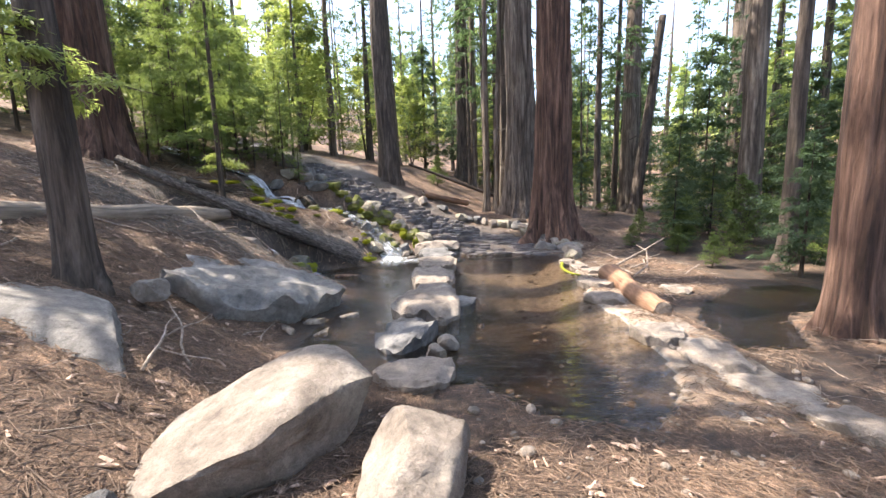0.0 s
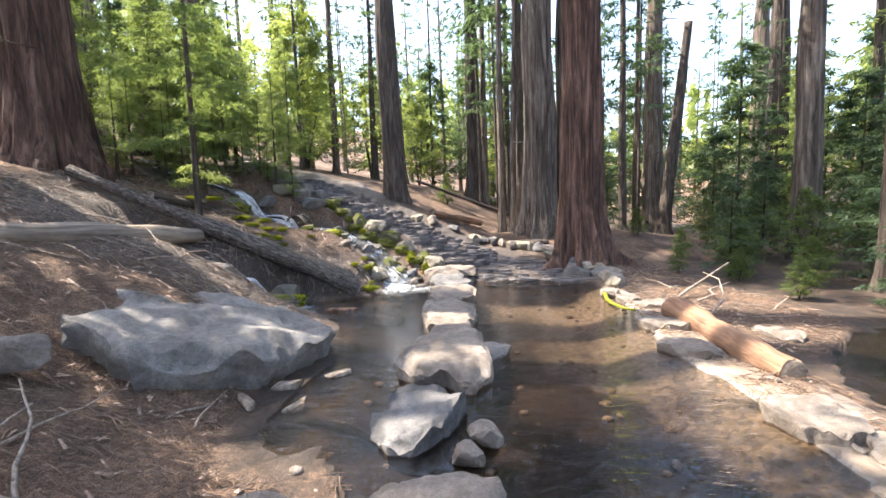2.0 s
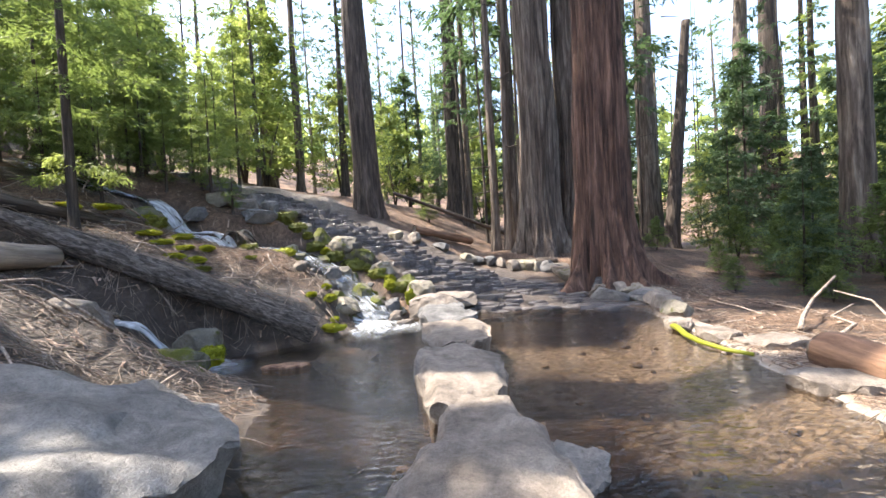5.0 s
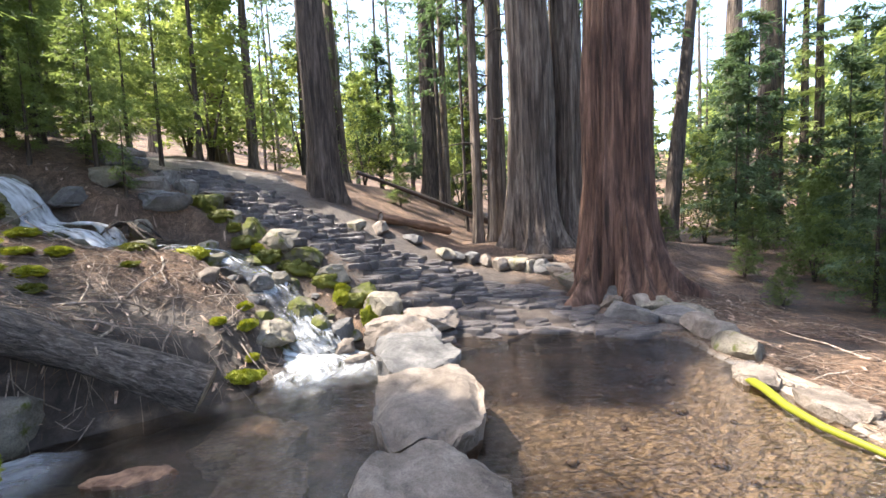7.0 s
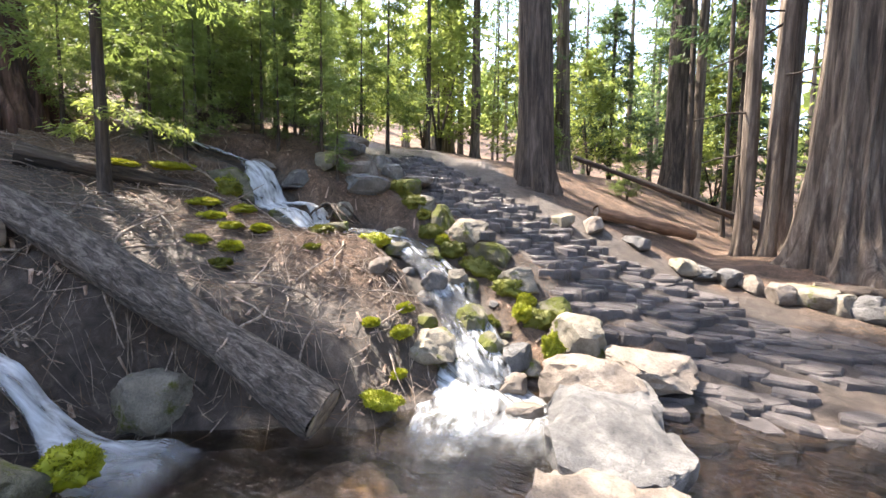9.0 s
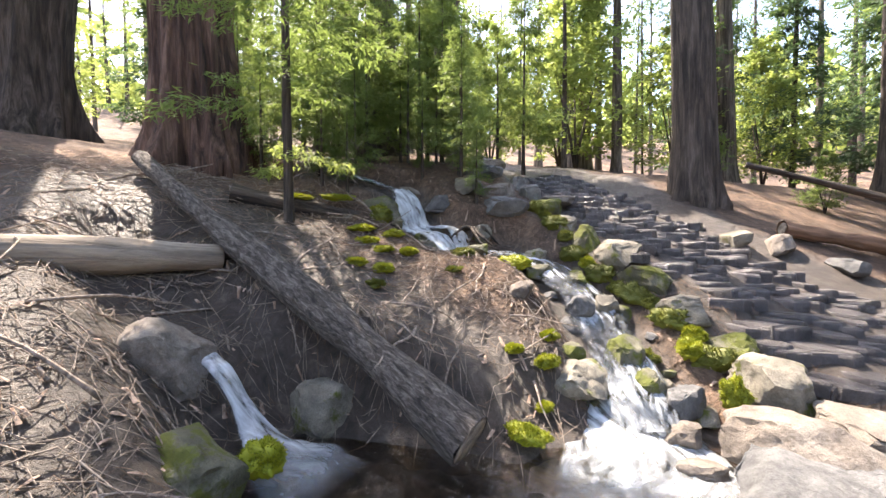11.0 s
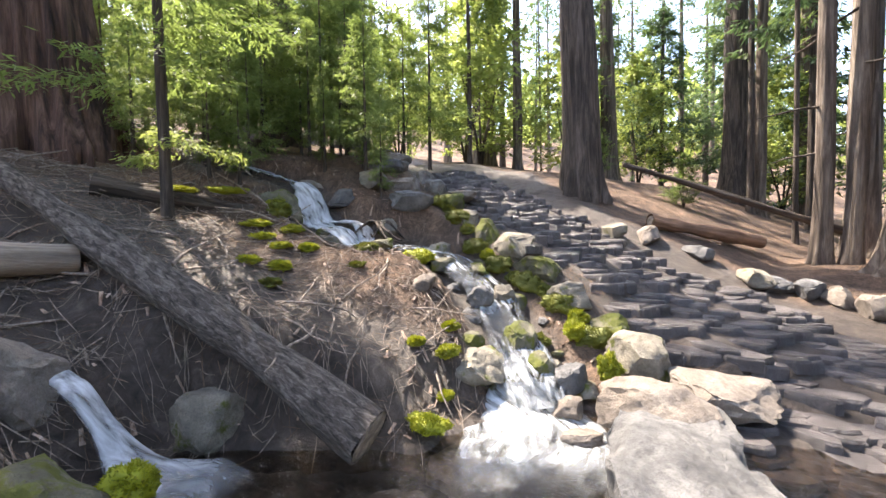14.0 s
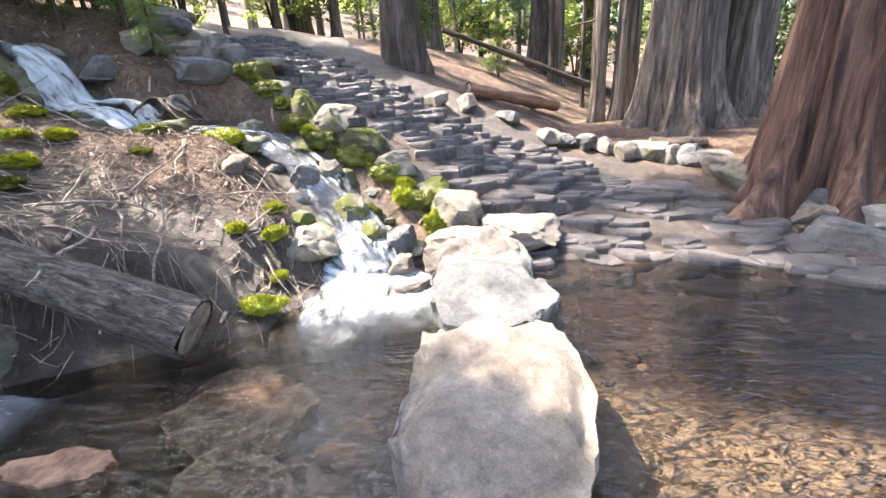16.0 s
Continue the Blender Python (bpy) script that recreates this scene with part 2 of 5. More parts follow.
def litter_material():
    m, nt, b = material("needle_litter")
    v = coords(nt)
    big = noise_at(nt, v, 0.7, 6, 0.6, 0.4)
    mid = noise_at(nt, v, 6, 7, 0.7, 0.6)
    needles = noise_at(nt, coords(nt, (1, 0.25, 1)), 60, 4, 0.75, 1.5)
    needles2 = noise_at(nt, coords(nt, (0.25, 1, 1)), 66, 4, 0.75, 1.5)
    col = ramp(nt, big, [(0.32, (0.08, 0.05, 0.035)), (0.5, (0.19, 0.12, 0.08)), (0.68, (0.36, 0.225, 0.145))])
    col = mixed(nt, 0.7, col, ramp(nt, mid, [(0.32, grey(0.16)), (0.5, grey(0.75)), (0.7, grey(1.5))]), "MULTIPLY")
    st = math_node(nt, "MAXIMUM", needles, needles2)
    col = mixed(nt, 0.85, col, ramp(nt, st, [(0.44, grey(0.2)), (0.56, grey(0.8)), (0.68, grey(2.2))]), "MULTIPLY")
    pz = node(nt, "ShaderNodeSeparateXYZ", Vector=nt.nodes.new("ShaderNodeNewGeometry").outputs["Position"]).outputs[2]
    edge = math_node(nt, "ADD", pz, math_node(nt, "MULTIPLY", math_node(nt, "SUBTRACT", mid, 0.5), 0.10))
    wet = ramp(nt, edge, [(0.0, grey(1)), (0.06, grey(0))])
    gravel = node(nt, "ShaderNodeTexVoronoi", Vector=v, Scale=17.0)
    # bed nearly black: dark reflections of the trunks are put into its colour
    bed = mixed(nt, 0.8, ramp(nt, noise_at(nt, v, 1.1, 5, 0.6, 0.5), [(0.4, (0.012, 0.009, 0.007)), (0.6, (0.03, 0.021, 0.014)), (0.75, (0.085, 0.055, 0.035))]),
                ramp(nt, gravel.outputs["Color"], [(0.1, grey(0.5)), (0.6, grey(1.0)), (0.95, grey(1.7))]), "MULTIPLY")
    px = node(nt, "ShaderNodeSeparateXYZ", Vector=nt.nodes.new("ShaderNodeNewGeometry").outputs["Position"]).outputs[0]
    py = node(nt, "ShaderNodeSeparateXYZ", Vector=nt.nodes.new("ShaderNodeNewGeometry").outputs["Position"]).outputs[1]
    # real pale sand takes over from the dark bed towards the right
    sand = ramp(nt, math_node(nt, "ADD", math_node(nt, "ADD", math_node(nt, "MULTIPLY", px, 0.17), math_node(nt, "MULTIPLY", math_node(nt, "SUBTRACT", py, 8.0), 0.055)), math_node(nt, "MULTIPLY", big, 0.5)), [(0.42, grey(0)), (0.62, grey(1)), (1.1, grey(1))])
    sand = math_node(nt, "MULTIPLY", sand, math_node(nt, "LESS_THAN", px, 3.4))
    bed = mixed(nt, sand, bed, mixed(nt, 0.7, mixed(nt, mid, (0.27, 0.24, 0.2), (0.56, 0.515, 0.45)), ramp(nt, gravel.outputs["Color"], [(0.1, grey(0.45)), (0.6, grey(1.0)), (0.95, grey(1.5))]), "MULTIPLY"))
    sh = nt.nodes.new("ShaderNodeAttribute")
    sh.attribute_name = "shore"
    shore = math_node(nt, "MULTIPLY", sand, sh.outputs["Fac"])
    col = mixed(nt, shore, col, mixed(nt, mid, (0.30, 0.2, 0.13), (0.55, 0.42, 0.3)))
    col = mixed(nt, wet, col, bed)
    at = nt.nodes.new("ShaderNodeAttribute")
    at.attribute_name = "damp"
    damp = at.outputs["Fac"]
    col = mixed(nt, damp, col, ramp(nt, mid, [(0.3, (0.018, 0.014, 0.012)), (0.55, (0.075, 0.059, 0.049)), (0.75, (0.175, 0.14, 0.115))]))
    wet = math_node(nt, "MAXIMUM", wet, damp)
    nt.links.new(col, b.inputs["Base Color"])
    nt.links.new(ramp(nt, wet, [(0, grey(0.95)), (1, grey(0.5))]), b.inputs["Roughness"])
    bumped(nt, b, math_node(nt, "ADD", math_node(nt, "MULTIPLY", mid, 1.2), math_node(nt, "MULTIPLY", st, 0.7)), 0.9, 0.05)
    return m


def water_material(name, tint, wave=7.0, strength=0.35, streak=(1, 1, 1), foam=None, lively=None):
    """Clear water: a mirror by its angle over a tinted view of the bed; foam: white churned threads; lively: where it is stirred, how far and by how much."""
    m, nt, b = material(name)
    v = coords(nt, streak)
    h = math_node(nt, "ADD", noise_at(nt, v, wave, 3, 0.5, 1.2), math_node(nt, "MULTIPLY", noise_at(nt, v, wave * 3.1, 2, 0.5, 0.8), 0.3))
    power = strength
    if lively:
        far = nt.nodes.new("ShaderNodeVectorMath")
        far.operation = "DISTANCE"
        nt.links.new(nt.nodes.new("ShaderNodeNewGeometry").outputs["Position"], far.inputs[0])
        far.inputs[1].default_value = lively[:3]
        power = math_node(nt, "ADD", strength, math_node(nt, "MULTIPLY", lively[4], math_node(nt, "SUBTRACT", 1.0, math_node(nt, "DIVIDE", far.outputs["Value"], lively[3]), True)))
    bp = node(nt, "ShaderNodeBump", Strength=power, Distance=0.04, Height=h)
    clear = node(nt, "ShaderNodeBsdfTransparent", Color=(*tint, 1))
    gloss = node(nt, "ShaderNodeBsdfGlossy", Roughness=0.02, Normal=bp.outputs[0])
    fr = node(nt, "ShaderNodeFresnel", IOR=1.62, Normal=bp.outputs[0])
    mx = node(nt, "ShaderNodeMixShader", Fac=fr.outputs[0])
    nt.links.new(clear.outputs[0], mx.inputs[1])
    nt.links.new(gloss.outputs[0], mx.inputs[2])
    out = mx.outputs[0]
    if foam:
        lo, hi, top, patchy = foam
        uv = nt.nodes.new("ShaderNodeUVMap")
        f = noise_at(nt, uv.outputs[0], 1.3, 7, 0.6, 0.5)
        fac = ramp(nt, f, [(lo, grey(0)), (hi, grey(top))])
        wide = ramp(nt, noise_at(nt, coords(nt), 2.6, 3, 0.55, 0.4), [(0.36, grey(patchy)), (0.58, grey(1.0))])
        thin = nt.nodes.new("ShaderNodeAttribute")
        thin.attribute_name = "fade"
        fac = math_node(nt, "MULTIPLY", math_node(nt, "MULTIPLY", fac, wide), thin.outputs["Fac"])
        white = node(nt, "ShaderNodeBsdfDiffuse", Color=(0.74, 0.78, 0.82, 1))
        see = node(nt, "ShaderNodeBsdfTranslucent", Color=(0.8, 0.86, 0.9, 1))
        wm = node(nt, "ShaderNodeMixShader", Fac=0.35)
        nt.links.new(white.outputs[0], wm.inputs[1])
        nt.links.new(see.outputs[0], wm.inputs[2])
        m2 = node(nt, "ShaderNodeMixShader", Fac=fac)
        nt.links.new(out, m2.inputs[1])
        nt.links.new(wm.outputs[0], m2.inputs[2])
        gone = node(nt, "ShaderNodeBsdfTransparent", Color=(1, 1, 1, 1))
        m3 = node(nt, "ShaderNodeMixShader", Fac=math_node(nt, "MULTIPLY", thin.outputs["Fac"], 2.5, True))
        nt.links.new(gone.outputs[0], m3.inputs[1])
        nt.links.new(m2.outputs[0], m3.inputs[2])
        out = m3.outputs[0]
    nt.links.new(out, nt.nodes["Material Output"].inputs[0])
    nt.nodes.remove(b)
    return m


def wood_material(name, dark, light, scale=9.0):
    m, nt, b = material(name)
    v = coords(nt, (1, 1, 0.08), False)
    g, f = noise_at(nt, v, scale, 7, 0.65, 0.5), noise_at(nt, coords(nt, (1, 1, 0.5), False), 3.5, 6, 0.7)
    col = mixed(nt, 0.5, ramp(nt, g, [(0.32, dark), (0.62, light)]), ramp(nt, f, [(0.35, grey(0.4)), (0.65, grey(1.1))]), "MULTIPLY")
    nt.links.new(col, b.inputs["Base Color"])
    b.inputs["Roughness"].default_value = 0.9
    bumped(nt, b, math_node(nt, "ADD", g, math_node(nt, "MULTIPLY", f, 0.6)), 0.9, 0.03)
    return m


GRANITE = rock_material("granite", (0.12, 0.115, 0.11), (0.27, 0.255, 0.235), (0.40, 0.38, 0.35))
TAN_STONE = rock_material("tan_granite", (0.13, 0.105, 0.085), (0.28, 0.235, 0.195), (0.41, 0.36, 0.305), lichen=0.45)
SLATE_STONE = rock_material("grey_stone", (0.075, 0.075, 0.078), (0.165, 0.162, 0.16), (0.29, 0.28, 0.27), lichen=0.7)
FLAG = rock_material("flagstone", (0.05, 0.046, 0.047), (0.115, 0.102, 0.102), (0.22, 0.195, 0.19), rough=0.3)
MOSSY = rock_material("mossy_rock", (0.11, 0.10, 0.08), (0.27, 0.24, 0.19), (0.42, 0.38, 0.3), moss=0.22)
VERY_MOSSY = rock_material("moss_covered_rock", (0.08, 0.08, 0.05), (0.16, 0.15, 0.1), (0.27, 0.25, 0.18), moss=0.5)
BARK_RED = bark_material("red_cedar_bark", (0.03, 0.017, 0.012), (0.12, 0.065, 0.046), (0.24, 0.145, 0.105))
BARK_GREY = bark_material("grey_brown_bark", (0.045, 0.033, 0.025), (0.15, 0.115, 0.09), (0.30, 0.25, 0.2))
BARK_DARK = bark_material("dark_bark", (0.025, 0.02, 0.016), (0.085, 0.065, 0.052), (0.17, 0.135, 0.11), 9.0)
LOG_BARK = bark_material("log_bark", (0.035, 0.028, 0.023), (0.14, 0.115, 0.096), (0.31, 0.265, 0.23), 26.0, 0.3)
PALE_WOOD = wood_material("weathered_wood", (0.09, 0.07, 0.055), (0.36, 0.29, 0.22))
RED_WOOD = wood_material("rotten_red_wood", (0.10, 0.05, 0.03), (0.33, 0.19, 0.115))
TWIG = wood_material("twig_wood", (0.10, 0.075, 0.058), (0.40, 0.325, 0.265), 20.0)
DUFF = wood_material("needle_bits", (0.06, 0.041, 0.03), (0.24, 0.165, 0.115), 14.0)
CHIP = wood_material("broken_wood", (0.16, 0.095, 0.065), (0.52, 0.38, 0.29), 16.0)
LITTER = litter_material()
LEAF_DARK = leaf_material("dark_conifer_needles", (0.03, 0.06, 0.034), (0.09, 0.14, 0.07), 0.48)
LEAF = leaf_material("conifer_needles", (0.06, 0.1, 0.034), (0.18, 0.235, 0.08), 0.55)
LEAF_BRIGHT = leaf_material("bright_leaves", (0.11, 0.16, 0.045), (0.29, 0.34, 0.12), 0.55)
MOSS = leaf_material("bright_moss", (0.06, 0.075, 0.005), (0.33, 0.35, 0.018), 0.25)
MOSS_DARK = leaf_material("dull_moss", (0.03, 0.04, 0.006), (0.16, 0.17, 0.02), 0.2)
WATER = water_material("pool_water", (0.7, 0.61, 0.51), 6.0, 0.6, (0.7, 1.7, 1), lively=(-0.4, 12.4, 0.0, 6.0, 0.9))
RUNNING = water_material("running_water", (0.72, 0.74, 0.74), 9.0, 1.0, (1, 1, 0.5), (0.40, 0.66, 0.92, 0.12))
FOAM = water_material("foam_water", (0.86, 0.88, 0.88), 12.0, 1.0, (1.3, 1.3, 0.4), (0.3, 0.62, 0.92, 0.45))
FALLING = water_material("white_water", (0.9, 0.92, 0.93), 14.0, 0.8, (1.6, 1.6, 0.3), (0.26, 0.6, 0.92, 0.7))


# ---- mesh helpers ----
def mesh_of(name, verts, faces, mat, smooth=True, crease=0):
    me = bpy.data.meshes.new(name)
    me.from_pydata([tuple(map(float, v)) for v in verts], [], [tuple(int(i) for i in f) for f in faces])
    me.materials.append(mat)
    if smooth:
        me.polygons.foreach_set("use_smooth", np.ones(len(me.polygons), bool))
    me.update()
    if crease:
        me.set_sharp_from_angle(angle=radians(crease))
    return me


def part(name, me, parent=None, label=""):
    """Links a mesh as one object, under a thing or as a thing."""
    ob = new(name, me)
    if parent:
        ob.parent = parent
    if label:
        ob["label"] = label
    return ob


def empty(name, x, y, z, label, category, group="", turn=0.0, scale=1.0):
    ob = new(name)
    ob.matrix_world = Matrix.LocRotScale((x, y, z), Euler((0, 0, turn)), (scale,) * 3)
    ob.empty_display_size = 0.1
    return tagged(ob, label, category, group)


def ball(sub):
    bm = bmesh.new()
    bmesh.ops.create_icosphere(bm, subdivisions=sub, radius=1.0)
    bm.verts.ensure_lookup_table()
    v = np.array([p.co[:] for p in bm.verts])
    f = [[p.index for p in face.verts] for face in bm.faces]
    bm.free()
    return v / np.linalg.norm(v, axis=1)[:, None], f


BALLS = {n: ball(n) for n in (2, 3, 4, 5)}


def boulder_mesh(name, size, seed, mat, sub=4, cuts=11, rough=0.12, boxy=0.78):
    """An angular stone: a ball squared off, cut by random planes and roughened; its foot at z = -0.25 of its height."""
    r = np.random.default_rng(seed)
    v, f = BALLS[sub]
    p = np.sign(v) * np.abs(v) ** boxy
    for _ in range(cuts):
        n = r.normal(size=3) * (1, 1, 0.8)
        n /= np.linalg.norm(n)
        p = p - np.maximum(0, p @ n - r.uniform(0.6, 0.9))[:, None] * n * 0.95
    k = seed * 3.7
    p = p * (1 + rough * 1.6 * fbm(v[:, 0] * 1.6 + k, v[:, 1] * 1.6, v[:, 2] * 1.6)[:, None])
    p = p + v * (rough * 0.7 * fbm(v[:, 0] * 5 + k, v[:, 1] * 6, v[:, 2] * 6))[:, None]
    p = p / np.abs(p).max(0)
    return mesh_of(name, p * np.array(size) / 2, f, mat, crease=32)


def boulder(name, x, y, z, size, seed, mat, label, category="rock", group="", turn=0.0, tilt=(0, 0), sub=4, **kw):
    ob = new(name, boulder_mesh(name, size, seed, mat, sub, **kw))
    ob.matrix_world = pose(x, y, z, tilt[0], tilt[1], turn)
    return tagged(ob, label, category, group)


def slab(name, x, y, top, half, radii, thick, seed, mat, label, turn=0.0, tilt=(0, 0), group="stepping stones", category="stepping stone", rough=0.04):
    """A flat-topped stone, its outline given by radii at even turns."""
    v, f = BALLS[5]
    ang = np.arctan2(v[:, 1], v[:, 0]) / (2 * math.pi) * len(radii) % len(radii)
    i = np.floor(ang).astype(int) % len(radii)
    u = ang - np.floor(ang)
    rr = np.array(radii, float)
    st = 2 * math.pi / len(radii)
    ra, rb = rr[i], rr[(i + 1) % len(radii)]
    rad = ra * rb * math.sin(st) / (ra * np.sin(u * st) + rb * np.sin((1 - u) * st))
    c = np.hypot(v[:, 0], v[:, 1])
    k = seed * 5.3
    edge = 1 + 0.09 * fbm(v[:, 0] * 3 + k, v[:, 1] * 3, v[:, 2] * 2) + 0.06 * fbm(v[:, 0] * 10 + k, v[:, 1] * 10, v[:, 2] * 6)
    edge = edge - 0.10 * sm(0.25, -0.3, v[:, 2]) * (1 + vnoise(v[:, 0] * 4 + k, v[:, 1] * 4, 3.0))
    flat = np.minimum(1, c * 1.05 + 0.01) / np.maximum(c, 1e-6)
    px, py = v[:, 0] * flat * rad * edge * half[0], v[:, 1] * flat * rad * edge * half[1]
    pz = np.sign(v[:, 2]) * np.minimum(1, np.abs(v[:, 2]) * 3.4) ** 0.55 * thick / 2
    pz = np.where(v[:, 2] < 0, pz * 1.3, pz)
    chip = sm(0.72, 1.02, c * 1.12) * np.maximum(0, 0.35 + vnoise(v[:, 0] * 3.2 + k, v[:, 1] * 3.2, 7.0)) * (v[:, 2] > 0)
    pz = pz - chip * thick * 0.28
    pz = pz + rough * fbm(px * 2.2 + k, py * 2.2, 1.0) + rough * 0.4 * fbm(px * 9 + k, py * 9, 2.0)
    ob = new(name, mesh_of(name, np.stack([px, py, pz - thick / 2], 1), f, mat, crease=38))
    ob.matrix_world = pose(x, y, top, tilt[0], tilt[1], turn)
    return tagged(ob, label, category, group)


def tube(points, radii, segs=10, ridges=0, depth=0.0, seed=0, cap=True):
    """Vertices and faces of a tapered tube along points, its skin furrowed lengthwise."""
    pts = [Vector(p) for p in points]
    verts, faces = [], []
    side = None
    for i, p in enumerate(pts):
        way = (pts[min(i + 1, len(pts) - 1)] - pts[max(i - 1, 0)]).normalized()
        if side is None:
            side = way.orthogonal().normalized()
        side = (side - way * side.dot(way)).normalized()
        other = way.cross(side)
        a = np.arange(segs) / segs * 2 * math.pi
        rad = np.full(segs, radii[i])
        if depth:
            rad = rad * (1 + depth * (np.abs(vnoise(np.cos(a) * ridges + seed, np.sin(a) * ridges, i * 0.16)) * 1.6 - 0.5) + depth * 0.5 * vnoise(np.cos(a) * ridges * 2, np.sin(a) * ridges * 2 + seed, i * 0.5))
        for t, r in zip(a, rad):
            verts.append(p + (side * math.cos(t) + other * math.sin(t)) * r)
    for i in range(len(pts) - 1):
        for j in range(segs):
            k = (j + 1) % segs
            faces.append((i * segs + j, i * segs + k, (i + 1) * segs + k, (i + 1) * segs + j))
    if cap:
        faces.append(tuple(range(segs - 1, -1, -1)))
        faces.append(tuple((len(pts) - 1) * segs + j for j in range(segs)))
    return verts, faces


def joined(pieces):
    verts, faces = [], []
    for v, f in pieces:
        n = len(verts)
        verts.extend(v)
        faces.extend(tuple(i + n for i in q) for q in f)
    return verts, faces


def trunk_mesh(name, diameter, height, mat, seed, lean=(0, 0), segs=40, rows=46, flare=0.55, depth=0.1, broken=False):
    """A tapered, fluted trunk, its foot flared into roots and set a little into the ground."""
    r0 = diameter / 2
    t = np.linspace(0, 1, rows) ** 1.7
    pts, rad = [], []
    for u in t:
        z = -0.5 + u * (height + 0.5)
        pts.append((lean[0] * z + 0.06 * r0 * math.sin(z * 0.9 + seed), lean[1] * z + 0.06 * r0 * math.cos(z * 0.7 + seed), z))
        rad.append(r0 * (1 - (0.45 if broken else 0.86) * max(0, z) / height) * (1 + flare * math.exp(-max(0, z + 0.15) / (0.85 * r0 + 0.12))))
    v, f = tube(pts, rad, segs, 3.2 if segs < 80 else 8.0, depth, seed)
    v = np.array([p[:] for p in v])
    # buttress roots at the foot
    c = np.array([(lean[0] * z, lean[1] * z) for z in v[:, 2]])
    dx, dy = v[:, 0] - c[:, 0], v[:, 1] - c[:, 1]
    a = np.arctan2(dy, dx)
    low = np.exp(-np.maximum(0, v[:, 2] + 0.1) / (0.6 * r0 + 0.1))
    k = 1 + 0.34 * flare * low * (np.sin(a * 5 + seed) + 0.7 * np.sin(a * 9 + seed * 2.1) + 0.4 * np.sin(a * 17 + seed))
    v[:, 0], v[:, 1] = c[:, 0] + dx * k, c[:, 1] + dy * k
    return mesh_of(name, v, f, mat)


def sprays(r, base, tips, per, length, width, droop):
    """Leaf sprays along a branch: narrow four-cornered blades."""
    out_v = []
    b, t = np.array(base), np.array(tips)
    u = r.uniform(0.12, 1.0, per) ** 0.7
    at = b + (t - b) * u[:, None] + r.normal(scale=0.06, size=(per, 3)) * (1, 1, 0.6)
    ax = (t - b) / max(1e-6, np.linalg.norm(t - b))
    d = ax * 0.7 + r.normal(scale=0.6, size=(per, 3)) * (1, 1, 0.45)
    d[:, 2] -= droop
    d /= np.linalg.norm(d, axis=1)[:, None]
    s = np.cross(d, r.normal(scale=0.35, size=(per, 3)) + (0, 0, 1))
    s /= np.linalg.norm(s, axis=1)[:, None]
    ln = length * r.uniform(0.6, 1.4, per)[:, None]
    w = width * r.uniform(0.6, 1.4, per)[:, None]
    quads = np.stack([at, at + d * ln * 0.45 + s * w, at + d * ln, at + d * ln * 0.5 - s * w], 1)
    return quads.reshape(-1, 3)


def crown_mesh(name, seed, start, height, reach, branches, per, length, width, mat, droop=0.35, gaps=0.2, lift=0.0):
    """A conifer's crown: whorls of boughs set with many small sprays, thinning to the top, with gaps."""
    r = np.random.default_rng(seed)
    allv = []
    for i in range(branches):
        if r.random() < gaps:
            continue
        u = (i + r.random()) / branches
        z = start + (height - start) * u
        ln = reach * ((1 - u) ** 0.8 * 0.9 + 0.1) * r.uniform(0.45, 1.2)
        if u < 0.12:
            ln *= r.uniform(0.4, 0.9)
        a = r.uniform(0, 2 * math.pi)
        base = (0, 0, z)
        tip = (math.cos(a) * ln, math.sin(a) * ln, z + ln * (lift + r.uniform(-0.35, 0.1)))
        n = max(3, int(per * (0.35 + 0.65 * ln / reach)))
        allv.append(sprays(r, base, tip, n, length, width, droop))
        for _ in range(2):
            k = r.uniform(0.3, 0.8)
            b2 = tuple(np.array(base) + (np.array(tip) - np.array(base)) * k)
            a2 = a + r.choice((-1, 1)) * r.uniform(0.5, 1.0)
            l2 = ln * 0.45
            t2 = (b2[0] + math.cos(a2) * l2, b2[1] + math.sin(a2) * l2, b2[2] - 0.25 * l2)
            allv.append(sprays(r, b2, t2, max(2, n // 2), length, width, droop))
    v = np.concatenate(allv)
    f = np.arange(len(v)).reshape(-1, 4)
    return mesh_of(name, v, f, mat, smooth=False)


def bough_mesh(name, seed, start, height, reach, count, mat, thick=0.03, lift=-0.15):
    """Bare and dead boughs that stand out from a trunk."""
    r = np.random.default_rng(seed)
    pieces = []
    for i in range(count):
        z = start + (height - start) * (i + r.random()) / count
        a, ln = r.uniform(0, 2 * math.pi), reach * r.uniform(0.4, 1.0)
        pts = [(math.cos(a) * ln * s, math.sin(a) * ln * s, z + ln * (lift * s + r.uniform(-0.05, 0.05))) for s in (0, 0.35, 0.7, 1.0)]
        pieces.append(tube(pts, [thick, thick * 0.75, thick * 0.5, thick * 0.2], 5, cap=False))
    return mesh_of(name, *joined(pieces), mat)


# ---- the ground: one sheet to the horizon ----
def spaced(lo, hi, step, far, growth=1.16):
    mid = list(np.arange(lo, hi + 1e-6, step))
    s, a = step, hi
    while a < far:
        s *= growth
        a += s
        mid.append(a)
    s, a = step, lo
    while a > -far:
        s *= growth
        a -= s
        mid.insert(0, a)
    return np.array(mid)


